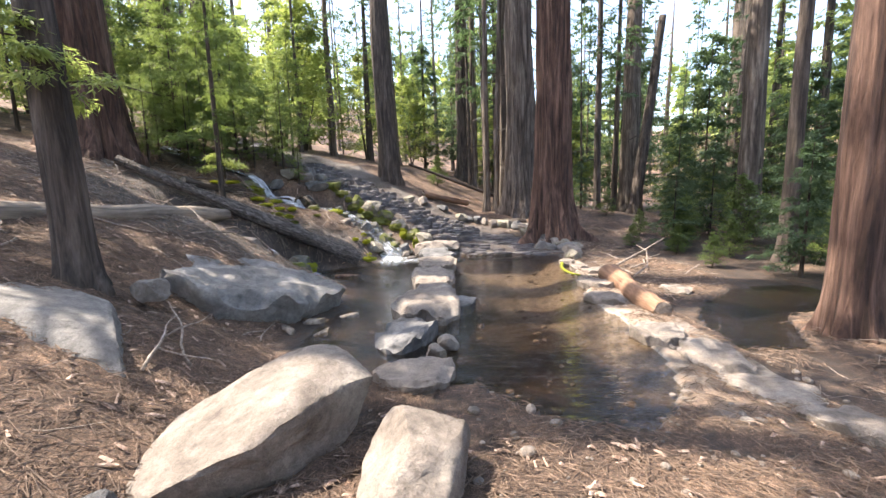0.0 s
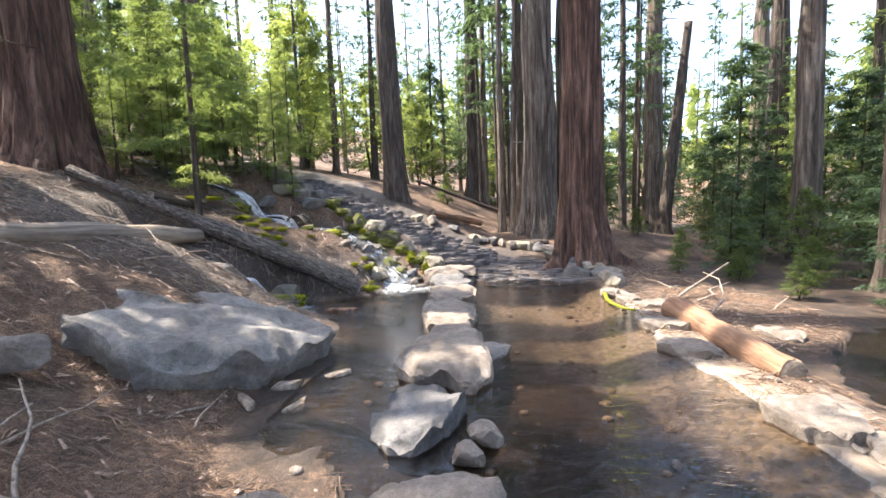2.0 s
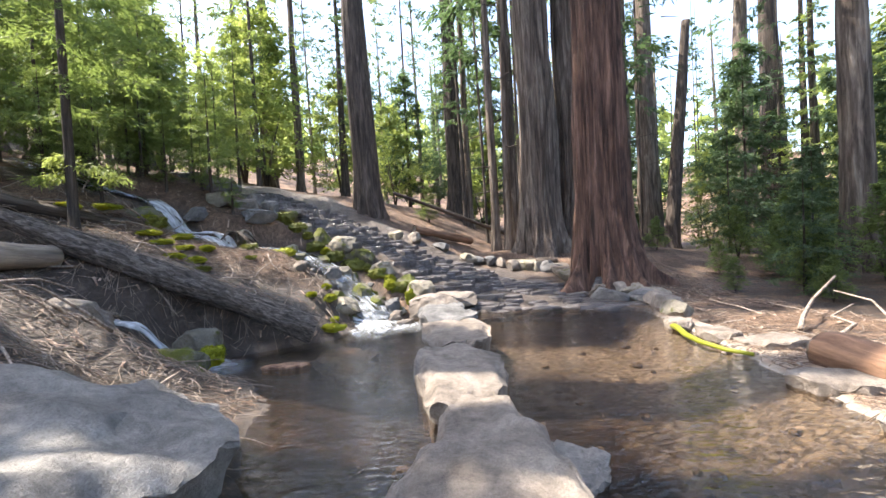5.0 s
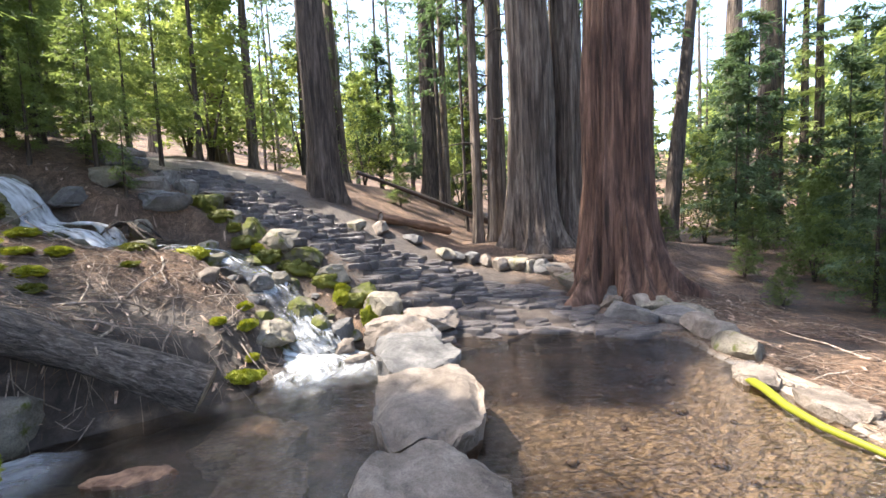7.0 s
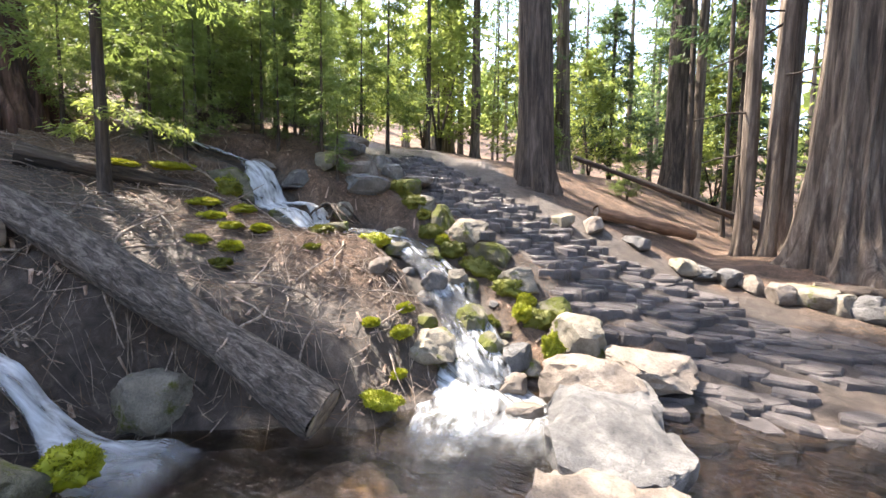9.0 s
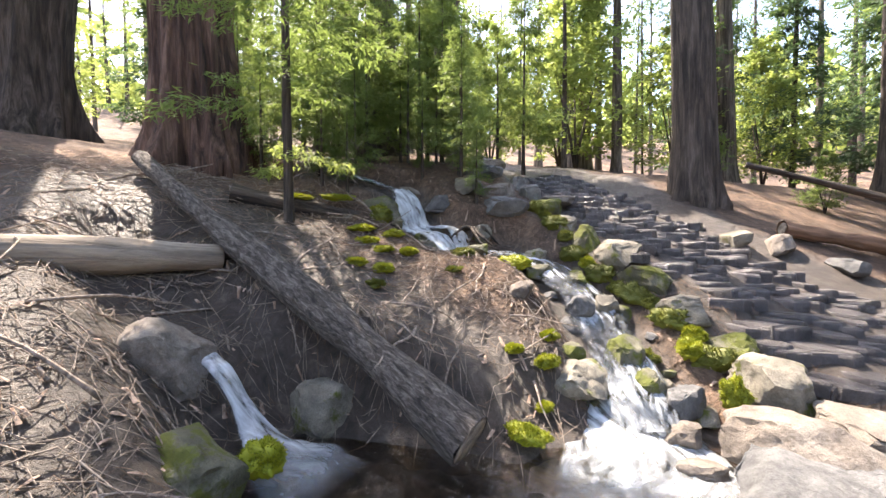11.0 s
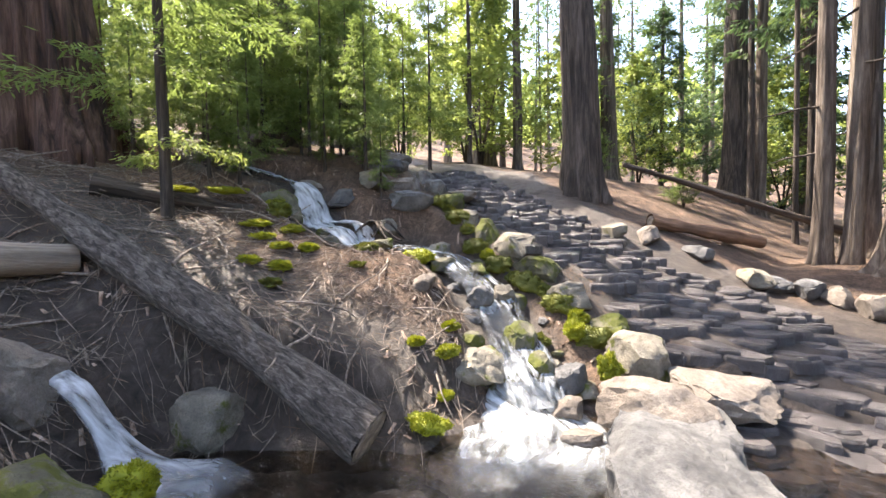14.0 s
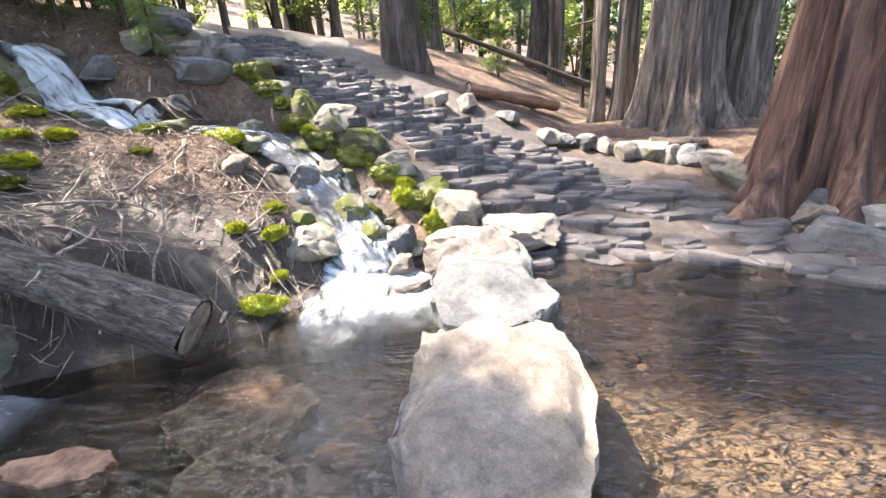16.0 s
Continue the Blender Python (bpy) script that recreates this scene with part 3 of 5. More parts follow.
gx, gy = spaced(-9.0, 6.5, 0.085, 900), spaced(1.0, 21.0, 0.085, 900)
mx_, my_ = np.meshgrid(gx, gy)
gz = land(mx_.ravel(), my_.ravel())
near_by = sm(22, 12, np.hypot(mx_.ravel() + 1, my_.ravel() - 10))
gz = gz + near_by * (0.018 * fbm(mx_.ravel() * 7, my_.ravel() * 7, 2.0, 3))
nx, ny = len(gx), len(gy)
idx = np.arange(nx * ny).reshape(ny, nx)
quads = np.stack([idx[:-1, :-1], idx[:-1, 1:], idx[1:, 1:], idx[1:, :-1]], -1).reshape(-1, 4)
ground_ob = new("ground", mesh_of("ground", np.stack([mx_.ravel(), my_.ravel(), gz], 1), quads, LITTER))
ROWS_X, ROWS_Y, HEIGHTS = [float(v) for v in gx], [float(v) for v in gy], gz.reshape(ny, nx)


def ground(x, y):
    """Height of the ground sheet, between its corners."""
    i = min(max(bisect_left(ROWS_X, x) - 1, 0), nx - 2)
    j = min(max(bisect_left(ROWS_Y, y) - 1, 0), ny - 2)
    u, v = (x - ROWS_X[i]) / (ROWS_X[i + 1] - ROWS_X[i]), (y - ROWS_Y[j]) / (ROWS_Y[j + 1] - ROWS_Y[j])
    return float((HEIGHTS[j, i] * (1 - u) + HEIGHTS[j, i + 1] * u) * (1 - v) + (HEIGHTS[j + 1, i] * (1 - u) + HEIGHTS[j + 1, i + 1] * u) * v)


damp = ground_ob.data.attributes.new("damp", "FLOAT", "POINT")
fx, fy = mx_.ravel(), my_.ravel()
dv = np.maximum.reduce([sm(2.2, 1.7, along(fx, fy, PATH_LINE)[0] + 0.25 * fbm(fx * 1.5, fy * 1.5)), sm(0.75, 0.45, along(fx, fy, STREAM)[0]), 0.95 * sm(2.6, 1.7, along(fx, fy, GULLY)[0] + 0.5 * fbm(fx * 1.6, fy * 1.6)), 0.85 * sm(0.5, 0.1, np.abs(inside(fx, fy, POOL)) + 0.25 * fbm(fx * 2, fy * 2)) * sm(-1.2, -1.8, fx)])
damp.data.foreach_set("value", (dv * sm(60, 40, np.hypot(fx, fy))).astype(np.float32))
shore = ground_ob.data.attributes.new("shore", "FLOAT", "POINT")
shore.data.foreach_set("value", (0.75 * sm(0.9, 0.15, -inside(fx, fy, POOL) + 0.4 * fbm(fx * 1.3, fy * 1.3))).astype(np.float32))
tagged(ground_ob, "forest floor of brown needle litter, sand and stream bed", "ground", kind="structure")


def water_sheet(name, x0, x1, y0, y1, z, mat, label):
    n = 24
    xs, ys = np.linspace(x0, x1, n), np.linspace(y0, y1, n)
    a, b = np.meshgrid(xs, ys)
    i = np.arange(n * n).reshape(n, n)
    q = np.stack([i[:-1, :-1], i[:-1, 1:], i[1:, 1:], i[1:, :-1]], -1).reshape(-1, 4)
    ob = new(name, mesh_of(name, np.stack([a.ravel(), b.ravel(), np.full(n * n, z)], 1), q, mat))
    return tagged(ob, label, "water", kind="structure")


water_sheet("water", -4.4, 3.3, 3.7, 14.3, 0.0, WATER, "still shallow brown pool water reflecting the trees")
water_sheet("water_side", 3.4, 6.8, 5.3, 8.8, 0.0, WATER, "shallow side pool between the bank and trunk")


def ribbon(name, pts, widths, mat, label, lift=0.04, seed=1, cross=9, step=0.06, arch=0.05, parent=None, ends=0.0):
    """Running water laid along a line: a rounded, uneven sheet."""
    fine = []
    for (a, wa), (b, wb) in zip(zip(pts, widths), zip(pts[1:], widths[1:])):
        n = max(2, int((Vector(b) - Vector(a)).length / step))
        for i in range(n):
            u = i / n
            fine.append((Vector(a).lerp(Vector(b), u), wa + (wb - wa) * u))
    fine.append((Vector(pts[-1]), widths[-1]))
    for _ in range(3):
        fine = [fine[0]] + [((fine[i - 1][0] + fine[i][0] * 2 + fine[i + 1][0]) / 4, fine[i][1]) for i in range(1, len(fine) - 1)] + [fine[-1]]
    verts, faces = [], []
    for i, (p, w) in enumerate(fine):
        d = fine[min(i + 1, len(fine) - 1)][0] - fine[max(i - 1, 0)][0]
        s = Vector((d.y, -d.x, 0)).normalized()
        for j in range(cross):
            u = j / (cross - 1) * 2 - 1
            ww = w * (1 + 0.25 * float(vnoise(i * 0.11 + seed, (u > 0) * 9.0)))
            q = p + s * (u * ww / 2)
            z = q.z + lift + arch * (1 - u * u) + 0.035 * float(fbm(q.x * 7, q.y * 7, q.z * 5 + seed)) - 0.035 * (abs(u) > 0.95)
            verts.append((q.x, q.y, z))
    for i in range(len(fine) - 1):
        for j in range(cross - 1):
            a = i * cross + j
            faces.append((a, a + 1, a + cross + 1, a + cross))
    me = mesh_of(name, verts, faces, mat)
    fade = me.attributes.new("fade", "FLOAT", "POINT")
    for k in range(len(verts)):
        i, j = divmod(k, cross)
        u, last = abs(j / (cross - 1) * 2 - 1), (len(fine) - 1 - i) / len(fine)
        fade.data[k].value = min(1.0, 1.9 * (1 - u ** 2.5)) * (min(1.0, last / ends) if ends else 1.0)
    uv = me.uv_layers.new(name="UVMap")
    for lp in me.loops:
        i, j = divmod(lp.vertex_index, cross)
        uv.data[lp.index].uv = (j / (cross - 1) * fine[i][1] * 7.5 + seed, i * step * 2.2)
    if parent:
        return part(name, me, parent, label)
    return tagged(part(name, me), label, "stream")


# ---- running water ----
brook = ribbon("brook", [(x, y, z) for x, y, z in STREAM[5:]], [0.5, 0.5, 0.75, 0.8, 0.8, 0.75, 0.8, 0.8], RUNNING, "clear brook tumbling white over mossy stones")
ribbon("upper_brook", STREAM[:4], [0.7, 0.7, 0.5, 0.4], RUNNING, "shallow brook above the small waterfall")
ribbon("waterfall", [(-6.85, 14.52, 2.68), (-6.62, 14.45, 2.55), (-6.45, 14.38, 2.2), (-6.25, 14.3, 1.95), (-6.0, 14.22, 1.86), (-5.5, 14.2, 1.80), (-5.25, 14.15, 1.62), (-5.05, 14.15, 1.5)],
       [0.36, 0.5, 0.7, 0.75, 0.6, 0.5, 0.5, 0.5], FALLING, "white waterfall dropping in two steps over dark rocks", lift=0.06, seed=4)
ribbon("waterfall", [(-6.1, 14.5, 1.95), (-5.7, 14.75, 1.92), (-5.45, 14.7, 1.86), (-5.3, 14.55, 1.62), (-5.15, 14.4, 1.5)], [0.25, 0.3, 0.34, 0.34, 0.3], FALLING, "white side strand of the small waterfall", lift=0.06, seed=24)
ribbon("foam", [(-2.3, 13.95, 0.46), (-2.1, 13.6, 0.2), (-1.9, 13.3, 0.05), (-1.65, 13.0, 0.0), (-1.45, 12.7, -0.005), (-1.3, 12.4, -0.01), (-1.2, 12.05, -0.012)], [0.5, 0.75, 1.15, 1.45, 1.4, 1.0, 0.7], FOAM, "white foam where the brook enters the pool", lift=0.02, seed=8, cross=21, arch=0.02, parent=brook, ends=0.55)
ribbon("foam", [(-2.35, 13.25, 0.03), (-2.1, 12.85, 0.0), (-1.85, 12.3, -0.005), (-1.7, 11.7, -0.01)], [0.4, 0.6, 0.6, 0.4], FOAM, "thin foam drifting off the brook's foot", lift=0.015, seed=18, cross=15, arch=0.01, parent=brook, ends=0.8)
cascade = ribbon("side_cascade", [(-4.75, 10.45, 0.72), (-4.4, 10.5, 0.62), (-4.25, 10.58, 0.4), (-4.1, 10.65, 0.15), (-3.85, 10.75, 0.01), (-3.5, 10.9, -0.03)], [0.18, 0.22, 0.26, 0.34, 0.5, 0.4], FALLING, "small side cascade pouring into the pool", lift=0.05, seed=11, ends=0.25)
ribbon("foam", [(-4.05, 10.62, 0.1), (-3.85, 10.75, 0.02), (-3.55, 10.9, -0.01), (-3.2, 11.0, -0.015)], [0.35, 0.7, 0.8, 0.6], FOAM, "white foam at the cascade's foot", lift=0.02, seed=28, cross=15, arch=0.02, parent=cascade, ends=0.6)
ribbon("trickle", [(-6.4, 10.2, 1.45), (-5.5, 10.25, 0.98), (-5.2, 10.3, 0.85), (-4.9, 10.35, 0.75)], [0.15, 0.2, 0.22, 0.22], RUNNING, "thin trickle feeding the side cascade", seed=14)

# ---- stepping stones across the pool ----
slab("stepping_stone", -0.41, 4.87, 0.17, (0.47, 0.37), (0.95, 1.11, 1.13, 0.98, 1.15, 1.07, 0.92, 0.84, 0.83, 0.96, 1.03, 0.99), 0.3, 1, TAN_STONE, "pinkish flat stepping stone at the pool's edge")
slab("stepping_stone", -0.63, 6.08, 0.18, (0.46, 0.5), (0.75, 1.05, 0.9, 0.88, 1.01, 0.83, 0.92, 1.0, 1.0, 0.96, 0.72, 0.66), 0.34, 2, SLATE_STONE, "dark grey tilted stepping stone", 0, (5, -5))
slab("stepping_stone", -0.46, 7.72, 0.28, (0.62, 1.05), (0.88, 0.92, 1.04, 1.0, 0.8, 0.52, 0.72, 1.1, 0.97, 0.85, 1.12, 1.1), 0.46, 3, TAN_STONE, "large flat tan stepping stone with a pointed corner", 0, (2, 1))
slab("stepping_stone", -0.50, 9.62, 0.23, (0.52, 0.92), (0.97, 1.08, 1.12, 1.0, 1.15, 1.11, 0.85, 0.82, 1.09, 0.97, 1.02, 0.97), 0.4, 4, TAN_STONE, "flat pale stepping stone slab", 0, (0, 2))
slab("stepping_stone", -0.45, 11.38, 0.25, (0.52, 0.84), (0.98, 0.98, 1.0, 0.97, 1.1, 1.12, 0.97, 1.07, 1.14, 0.98, 1.12, 1.04), 0.42, 5, TAN_STONE, "broad pale stepping stone slab worn smooth", 0, (1, -1))
slab("stepping_stone", -0.53, 12.77, 0.32, (0.55, 0.8), (0.62, 0.64, 0.86, 1.0, 1.1, 1.05, 0.98, 1.03, 1.12, 0.98, 1.1, 1.04), 0.46, 6, SLATE_STONE, "speckled grey slab at the end of the stones", 0, (3, 2))
slab("flat_stone", 0.16, 8.05, 0.05, (0.26, 0.32), (1, 0.8, 1, 0.7, 0.9, 0.8, 1, 0.9), 0.2, 8, GRANITE, "low stone awash beside the slab", group="pool stones", category="rock")
for i, (x, y, s) in enumerate(((-0.05, 5.82, 0.3), (-0.2, 5.55, 0.28))):
    boulder("cobble", x, y, 0.08, (s, s * 0.8, s * 0.8), 30 + i, TAN_STONE, "small round pale stone beside the stepping stones", "stone", "pool stones", sub=3)

slab("flat_stone", -2.1, 11.35, -0.045, (0.5, 0.42), (1, 0.8, 1.1, 0.9, 1, 0.85, 1.05, 0.9), 0.25, 11, TAN_STONE, "low brown rock awash near the log's end", 15, (3, 4), "pool stones", "rock", 0.06)
slab("flat_stone", -1.75, 10.7, -0.06, (0.36, 0.45), (1, 0.9, 1.1, 0.8, 1, 0.95, 1.0, 0.9), 0.2, 12, TAN_STONE, "brown rock just under the water", 40, (2, 3), "pool stones", "rock", 0.05)
slab("flat_stone", -2.7, 10.75, 0.03, (0.3, 0.13), (1, 0.9, 1.0, 0.9, 1.1, 0.9, 1.0, 0.9), 0.1, 13, RED_WOOD, "flat orange-brown slab of bark in the dark water", 12, (0, 2), "pool stones", "bark slab", 0.02)
slab("flat_stone", -2.05, 12.35, -0.045, (0.5, 0.4), (1, 0.9, 1.1, 0.8, 1, 0.95, 1.0, 0.9), 0.25, 14, TAN_STONE, "broad wet rock under the foam", 70, (2, 3), "pool stones", "rock", 0.05)

# ---- large boulders ----
boulder("boulder", -1.35, 3.62, 0.26, (1.25, 1.9, 0.8), 41, TAN_STONE, "big angular pale granite boulder on the near bank", "boulder", "bank boulders", -28, (8, 6), 5, rough=0.05)
boulder("boulder", -0.22, 3.2, 0.22, (0.72, 1.25, 0.62), 42, TAN_STONE, "squared granite boulder partly in shade", "boulder", "bank boulders", -12, sub=5, rough=0.05)
boulder("boulder", -3.95, 4.4, 0.78, (3.0, 1.3, 0.75), 243, GRANITE, "grey granite boulder sunk in the needle litter", "boulder", "bank boulders", -32, (0, 14), 5, rough=0.05)
boulder("boulder", -1.75, 2.5, 0.42, (0.4, 0.34, 0.36), 44, SLATE_STONE, "small grey stone on the near bank", "boulder", "bank boulders")
slab("bedrock_slab", -3.22, 7.38, 0.74, (1.5, 1.3), (0.8, 1.0, 1.22, 1.0, 0.92, 0.98, 0.95, 1.0, 1.05, 1.02, 0.76, 0.78), 0.95, 45, GRANITE, "broad slanting slab of grey granite bedrock at the pool", 0, (-2, 17), "bank boulders", "boulder", 0.10)
boulder("boulder", -3.7, 5.55, 0.92, (0.5, 0.36, 0.3), 46, TAN_STONE, "squared tan stone on the litter", "boulder", "bank boulders", 10)
boulder("boulder", -4.85, 10.15, 0.75, (0.95, 0.8, 0.8), 47, TAN_STONE, "lichened boulder beside the side cascade", "boulder", "stream boulders")
boulder("boulder", -3.9, 10.05, 0.25, (1.0, 0.7, 0.6), 48, VERY_MOSSY, "wet dark boulder with moss under the cascade", "boulder", "stream boulders", 20)
boulder("boulder", -4.15, 11.3, 0.2, (0.75, 0.6, 0.6), 151, MOSSY, "mossy boulder under the fallen log", "boulder", "stream boulders", 60)
boulder("boulder", -0.75, 13.35, 0.22, (1.1, 0.75, 0.6), 50, TAN_STONE, "rounded tan boulder at the head of the stones", "boulder", "stream boulders", 15)
boulder("boulder", -1.05, 14.2, 0.40, (0.75, 0.65, 0.62), 51, MOSSY, "rounded boulder with moss on its stream side", "boulder", "stream boulders")
boulder("boulder", -0.35, 13.95, 0.25, (1.2, 0.8, 0.42), 52, TAN_STONE, "low tan boulder beside the flagstones", "boulder", "stream boulders", 30)
boulder("boulder", -3.5, 13.65, 1.14, (0.46, 0.36, 0.34), 53, TAN_STONE, "pale stone on the brook's bank", "boulder", "stream boulders")
boulder("boulder", -2.55, 13.3, 0.32, (0.7, 0.75, 0.55), 54, MOSSY, "wet pinkish boulder splitting the brook", "boulder", "stream boulders", 40)
boulder("boulder", -5.75, 14.1, 1.78, (0.5, 0.42, 0.42), 55, VERY_MOSSY, "dark wet rock in the waterfall", "boulder", "stream boulders")
boulder("boulder", -6.75, 13.9, 2.2, (1.2, 0.8, 0.8), 56, VERY_MOSSY, "moss-covered rock beside the waterfall", "boulder", "stream boulders", 10)

for i, (x, y, z, sx, sy, sz, m) in enumerate(((-2.3, 13.95, 0.5, 0.42, 0.5, 0.5, 2), (-2.0, 13.75, 0.3, 0.3, 0.36, 0.4, 2), (-2.75, 14.55, 0.95, 0.36, 0.3, 0.3, 0), (-3.35, 14.85, 1.2, 0.5, 0.34, 0.3, 2), (-2.95, 14.15, 0.95, 0.4, 0.36, 0.34, 1), (-3.75, 14.5, 1.32, 0.5, 0.3, 0.26, 2), (-4.1, 15.0, 1.5, 0.44, 0.34, 0.3, 0), (-1.65, 13.75, 0.22, 0.34, 0.4, 0.4, 1), (-1.55, 13.35, 0.08, 0.36, 0.3, 0.3, 3), (-1.35, 12.95, 0.03, 0.4, 0.34, 0.24, 3), (-4.75, 14.35, 1.6, 0.4, 0.4, 0.3, 2))):
    boulder("brook_rock", x, y, z, (sx, sy, sz), 240 + i, (MOSSY, SLATE_STONE, VERY_MOSSY, TAN_STONE)[m], ("mossy rock parting the brook", "wet grey rock parting the brook", "moss-covered rock in the white water", "tan rock awash in the foam")[m], "rock", "brook rocks", i * 47, sub=4)

# kerb of mossy stones between brook and path
r = np.random.default_rng(21)
kerb = [(-1.2, 14.45, 0.5), (-1.7, 14.75, 0.75), (-2.2, 15.05, 0.98), (-2.75, 15.3, 1.2), (-3.3, 15.5, 1.45), (-3.8, 15.75, 1.68), (-4.3, 16.0, 1.9), (-4.9, 16.3, 2.15), (-5.5, 16.7, 2.4), (-6.1, 17.2, 2.7)]
for i, ((x, y, _), (x2, y2, _)) in enumerate(zip(kerb, kerb[1:])):
    a = math.degrees(math.atan2(y2 - y, x2 - x))
    ln = math.hypot(x2 - x, y2 - y)
    xm, ym = (x + x2) / 2, (y + y2) / 2
    boulder("kerb_stone", xm, ym, ground(xm, ym) - 0.04, (ln * r.uniform(1.05, 1.3), r.uniform(0.42, 0.6), r.uniform(0.42, 0.56)), 60 + i, (VERY_MOSSY, MOSSY)[i % 2] if i < 7 else GRANITE, "long kerb stone with moss between brook and path", "kerb stone", "path kerb", a + r.uniform(-12, 12), sub=4, boxy=0.6)
# wet stones in and beside the brook
for i in range(26):
    k = r.integers(5, len(STREAM) - 1)
    u = r.random()
    (ax, ay, az), (bx, by, bz) = STREAM[k], STREAM[k + 1]
    off = r.choice((-1, 1)) * r.uniform(0.2, 0.6)
    nx_, ny_ = -(by - ay), bx - ax
    q = off / math.hypot(nx_, ny_)
    x, y = ax + (bx - ax) * u + nx_ * q, ay + (by - ay) * u + ny_ * q
    sz = r.uniform(0.16, 0.42)
    boulder("brook_stone", x, y, ground(x, y) + 0.02, (sz, sz * 0.8, sz * 0.65), 140 + i, (MOSSY, SLATE_STONE, VERY_MOSSY)[i % 3], "wet stone at the brook's edge", "stone", "brook stones", r.uniform(0, 180), sub=3)
# flat rocks on the bank between waterfall and path
for i, (x, y, sx, sy, sz) in enumerate(((-5.0, 15.4, 0.9, 0.6, 0.4), (-5.5, 15.9, 0.8, 0.6, 0.36), (-6.0, 15.5, 0.7, 0.5, 0.5), (-6.4, 16.4, 1.0, 0.7, 0.4), (-6.9, 17.3, 0.9, 0.6, 0.36), (-7.6, 17.9, 0.8, 0.6, 0.36), (-8.4, 18.6, 0.9, 0.6, 0.34), (-4.6, 16.6, 0.7, 0.5, 0.3), (-5.2, 14.9, 0.5, 0.4, 0.4), (-6.2, 14.9, 0.6, 0.4, 0.44), (-7.1, 14.9, 0.6, 0.5, 0.4), (-5.35, 13.8, 0.5, 0.36, 0.34), (-9.4, 19.6, 1.0, 0.7, 0.34), (-10.3, 20.8, 1.0, 0.8, 0.34))):
    boulder("bank_rock", x, y, ground(x, y) + 0.08, (sx, sy, sz), 290 + i, (SLATE_STONE, TAN_STONE, MOSSY)[i % 3], "flat grey-brown rock on the bank by the path", "rock", "bank rocks", 30 + 25 * math.sin(i * 2.3), sub=4, boxy=0.6)
# border stones on the far side of the path
border = [(0.55, 17.95), (1.2, 17.6), (1.85, 17.3), (2.35, 16.95), (2.7, 16.4), (2.85, 15.3), (3.1, 14.8), (3.4, 14.35), (3.65, 13.8), (3.0, 14.1), (3.55, 13.1), (0.2, 18.0), (0.9, 17.75), (1.5, 17.4), (2.1, 17.1), (2.55, 16.7), (2.75, 16.15), (2.8, 15.6), (2.95, 15.0), (3.2, 14.6), (3.55, 14.2), (3.5, 13.5), (3.45, 12.8), (3.35, 12.2), (-0.6, 18.3), (-1.4, 18.3), (-2.0, 18.0)]
for i, (x, y) in enumerate(border):
    s = r.uniform(0.6, 1.0)
    boulder("border_stone", x, y, ground(x, y) + 0.06, (s, s * 0.62, r.uniform(0.32, 0.46)), 80 + i, (SLATE_STONE, TAN_STONE, MOSSY)[i % 3], "blocky grey stone edging the flagstone path", "border stone", "path border", 120 + r.uniform(-35, 35), sub=4, boxy=0.5, rough=0.08)
# low stones of the right bank
for i, (x, y, s) in enumerate(((2.75, 6.1, 0.8), (3.0, 5.3, 0.85), (3.05, 4.5, 0.75), (3.25, 3.9, 0.7), (2.95, 9.0, 0.7), (3.3, 10.3, 0.75), (3.1, 10.9, 0.6), (2.7, 7.9, 0.75), (4.2, 8.4, 0.6), (3.0, 11.6, 0.5))):
    slab("bank_stone", x, y, 0.13, (s * 0.6, s * 0.42), tuple(r.uniform(0.8, 1.1, 8)), 0.26, 100 + i, TAN_STONE, "low flat tan stone on the pool's bank", r.uniform(0, 180), (r.uniform(-4, 4), r.uniform(-4, 4)), "bank stones", "rock")

# ---- fallen logs ----
def log(name, a, b, ra, rb, mat, label, sag=0.0, segs=26, rows=30, depth=0.16, seed=0, end_mat=None):
    a, b = Vector(a), Vector(b)
    n = (b - a).length
    pts = [(0.04 * math.sin(u * 7 + seed), -sag * math.sin(u * math.pi), u * n) for u in np.linspace(0, 1, rows)]
    rad = [(ra + (rb - ra) * u) * (1 + 0.10 * math.sin(u * 11 + seed) + 0.07 * math.sin(u * 27 + seed * 2)) for u in np.linspace(0, 1, rows)]
    ob = new(name, mesh_of(name, *tube(pts, rad, segs, 2.6, depth, seed, cap=False), mat))
    ob.matrix_world = Matrix.Translation(a) @ (b - a).to_track_quat("Z", "Y").to_matrix().to_4x4()
    for z, rr, k in ((0.004, ra, -1), (n - 0.004, rb, 1)):
        i = 0 if k < 0 else rows - 1
        v, f = tube([(pts[i][0], pts[i][1], z), (pts[i][0], pts[i][1], z + 0.012 * k)], [rr * 0.94, rr * 0.8], segs)
        part("cut_end", mesh_of("cut_end", v, f, end_mat or PALE_WOOD), ob, "splintered end of bare wood")
    return tagged(ob, label, "fallen log")


log("fallen_log", (-2.62, 11.72, 0.27), (-8.1, 10.5, 3.05), 0.22, 0.10, LOG_BARK, "long grey fallen log leaning from the bank into the pool", seed=3)
log("fallen_log", (-5.75, 10.9, 1.62), (-6.3, 4.6, 1.98), 0.17, 0.22, PALE_WOOD, "weathered barkless log lying on the litter slope", seed=5, depth=0.06)
log("fallen_log", (3.35, 9.6, 0.16), (3.2, 6.9, 0.12), 0.2, 0.15, RED_WOOD, "sunlit orange-brown log on the pool bank", seed=6)
log("fallen_log", (-1.4, 18.9, 1.95), (0.6, 20.4, 1.45), 0.12, 0.14, RED_WOOD, "rotten reddish log beside the path", seed=7)
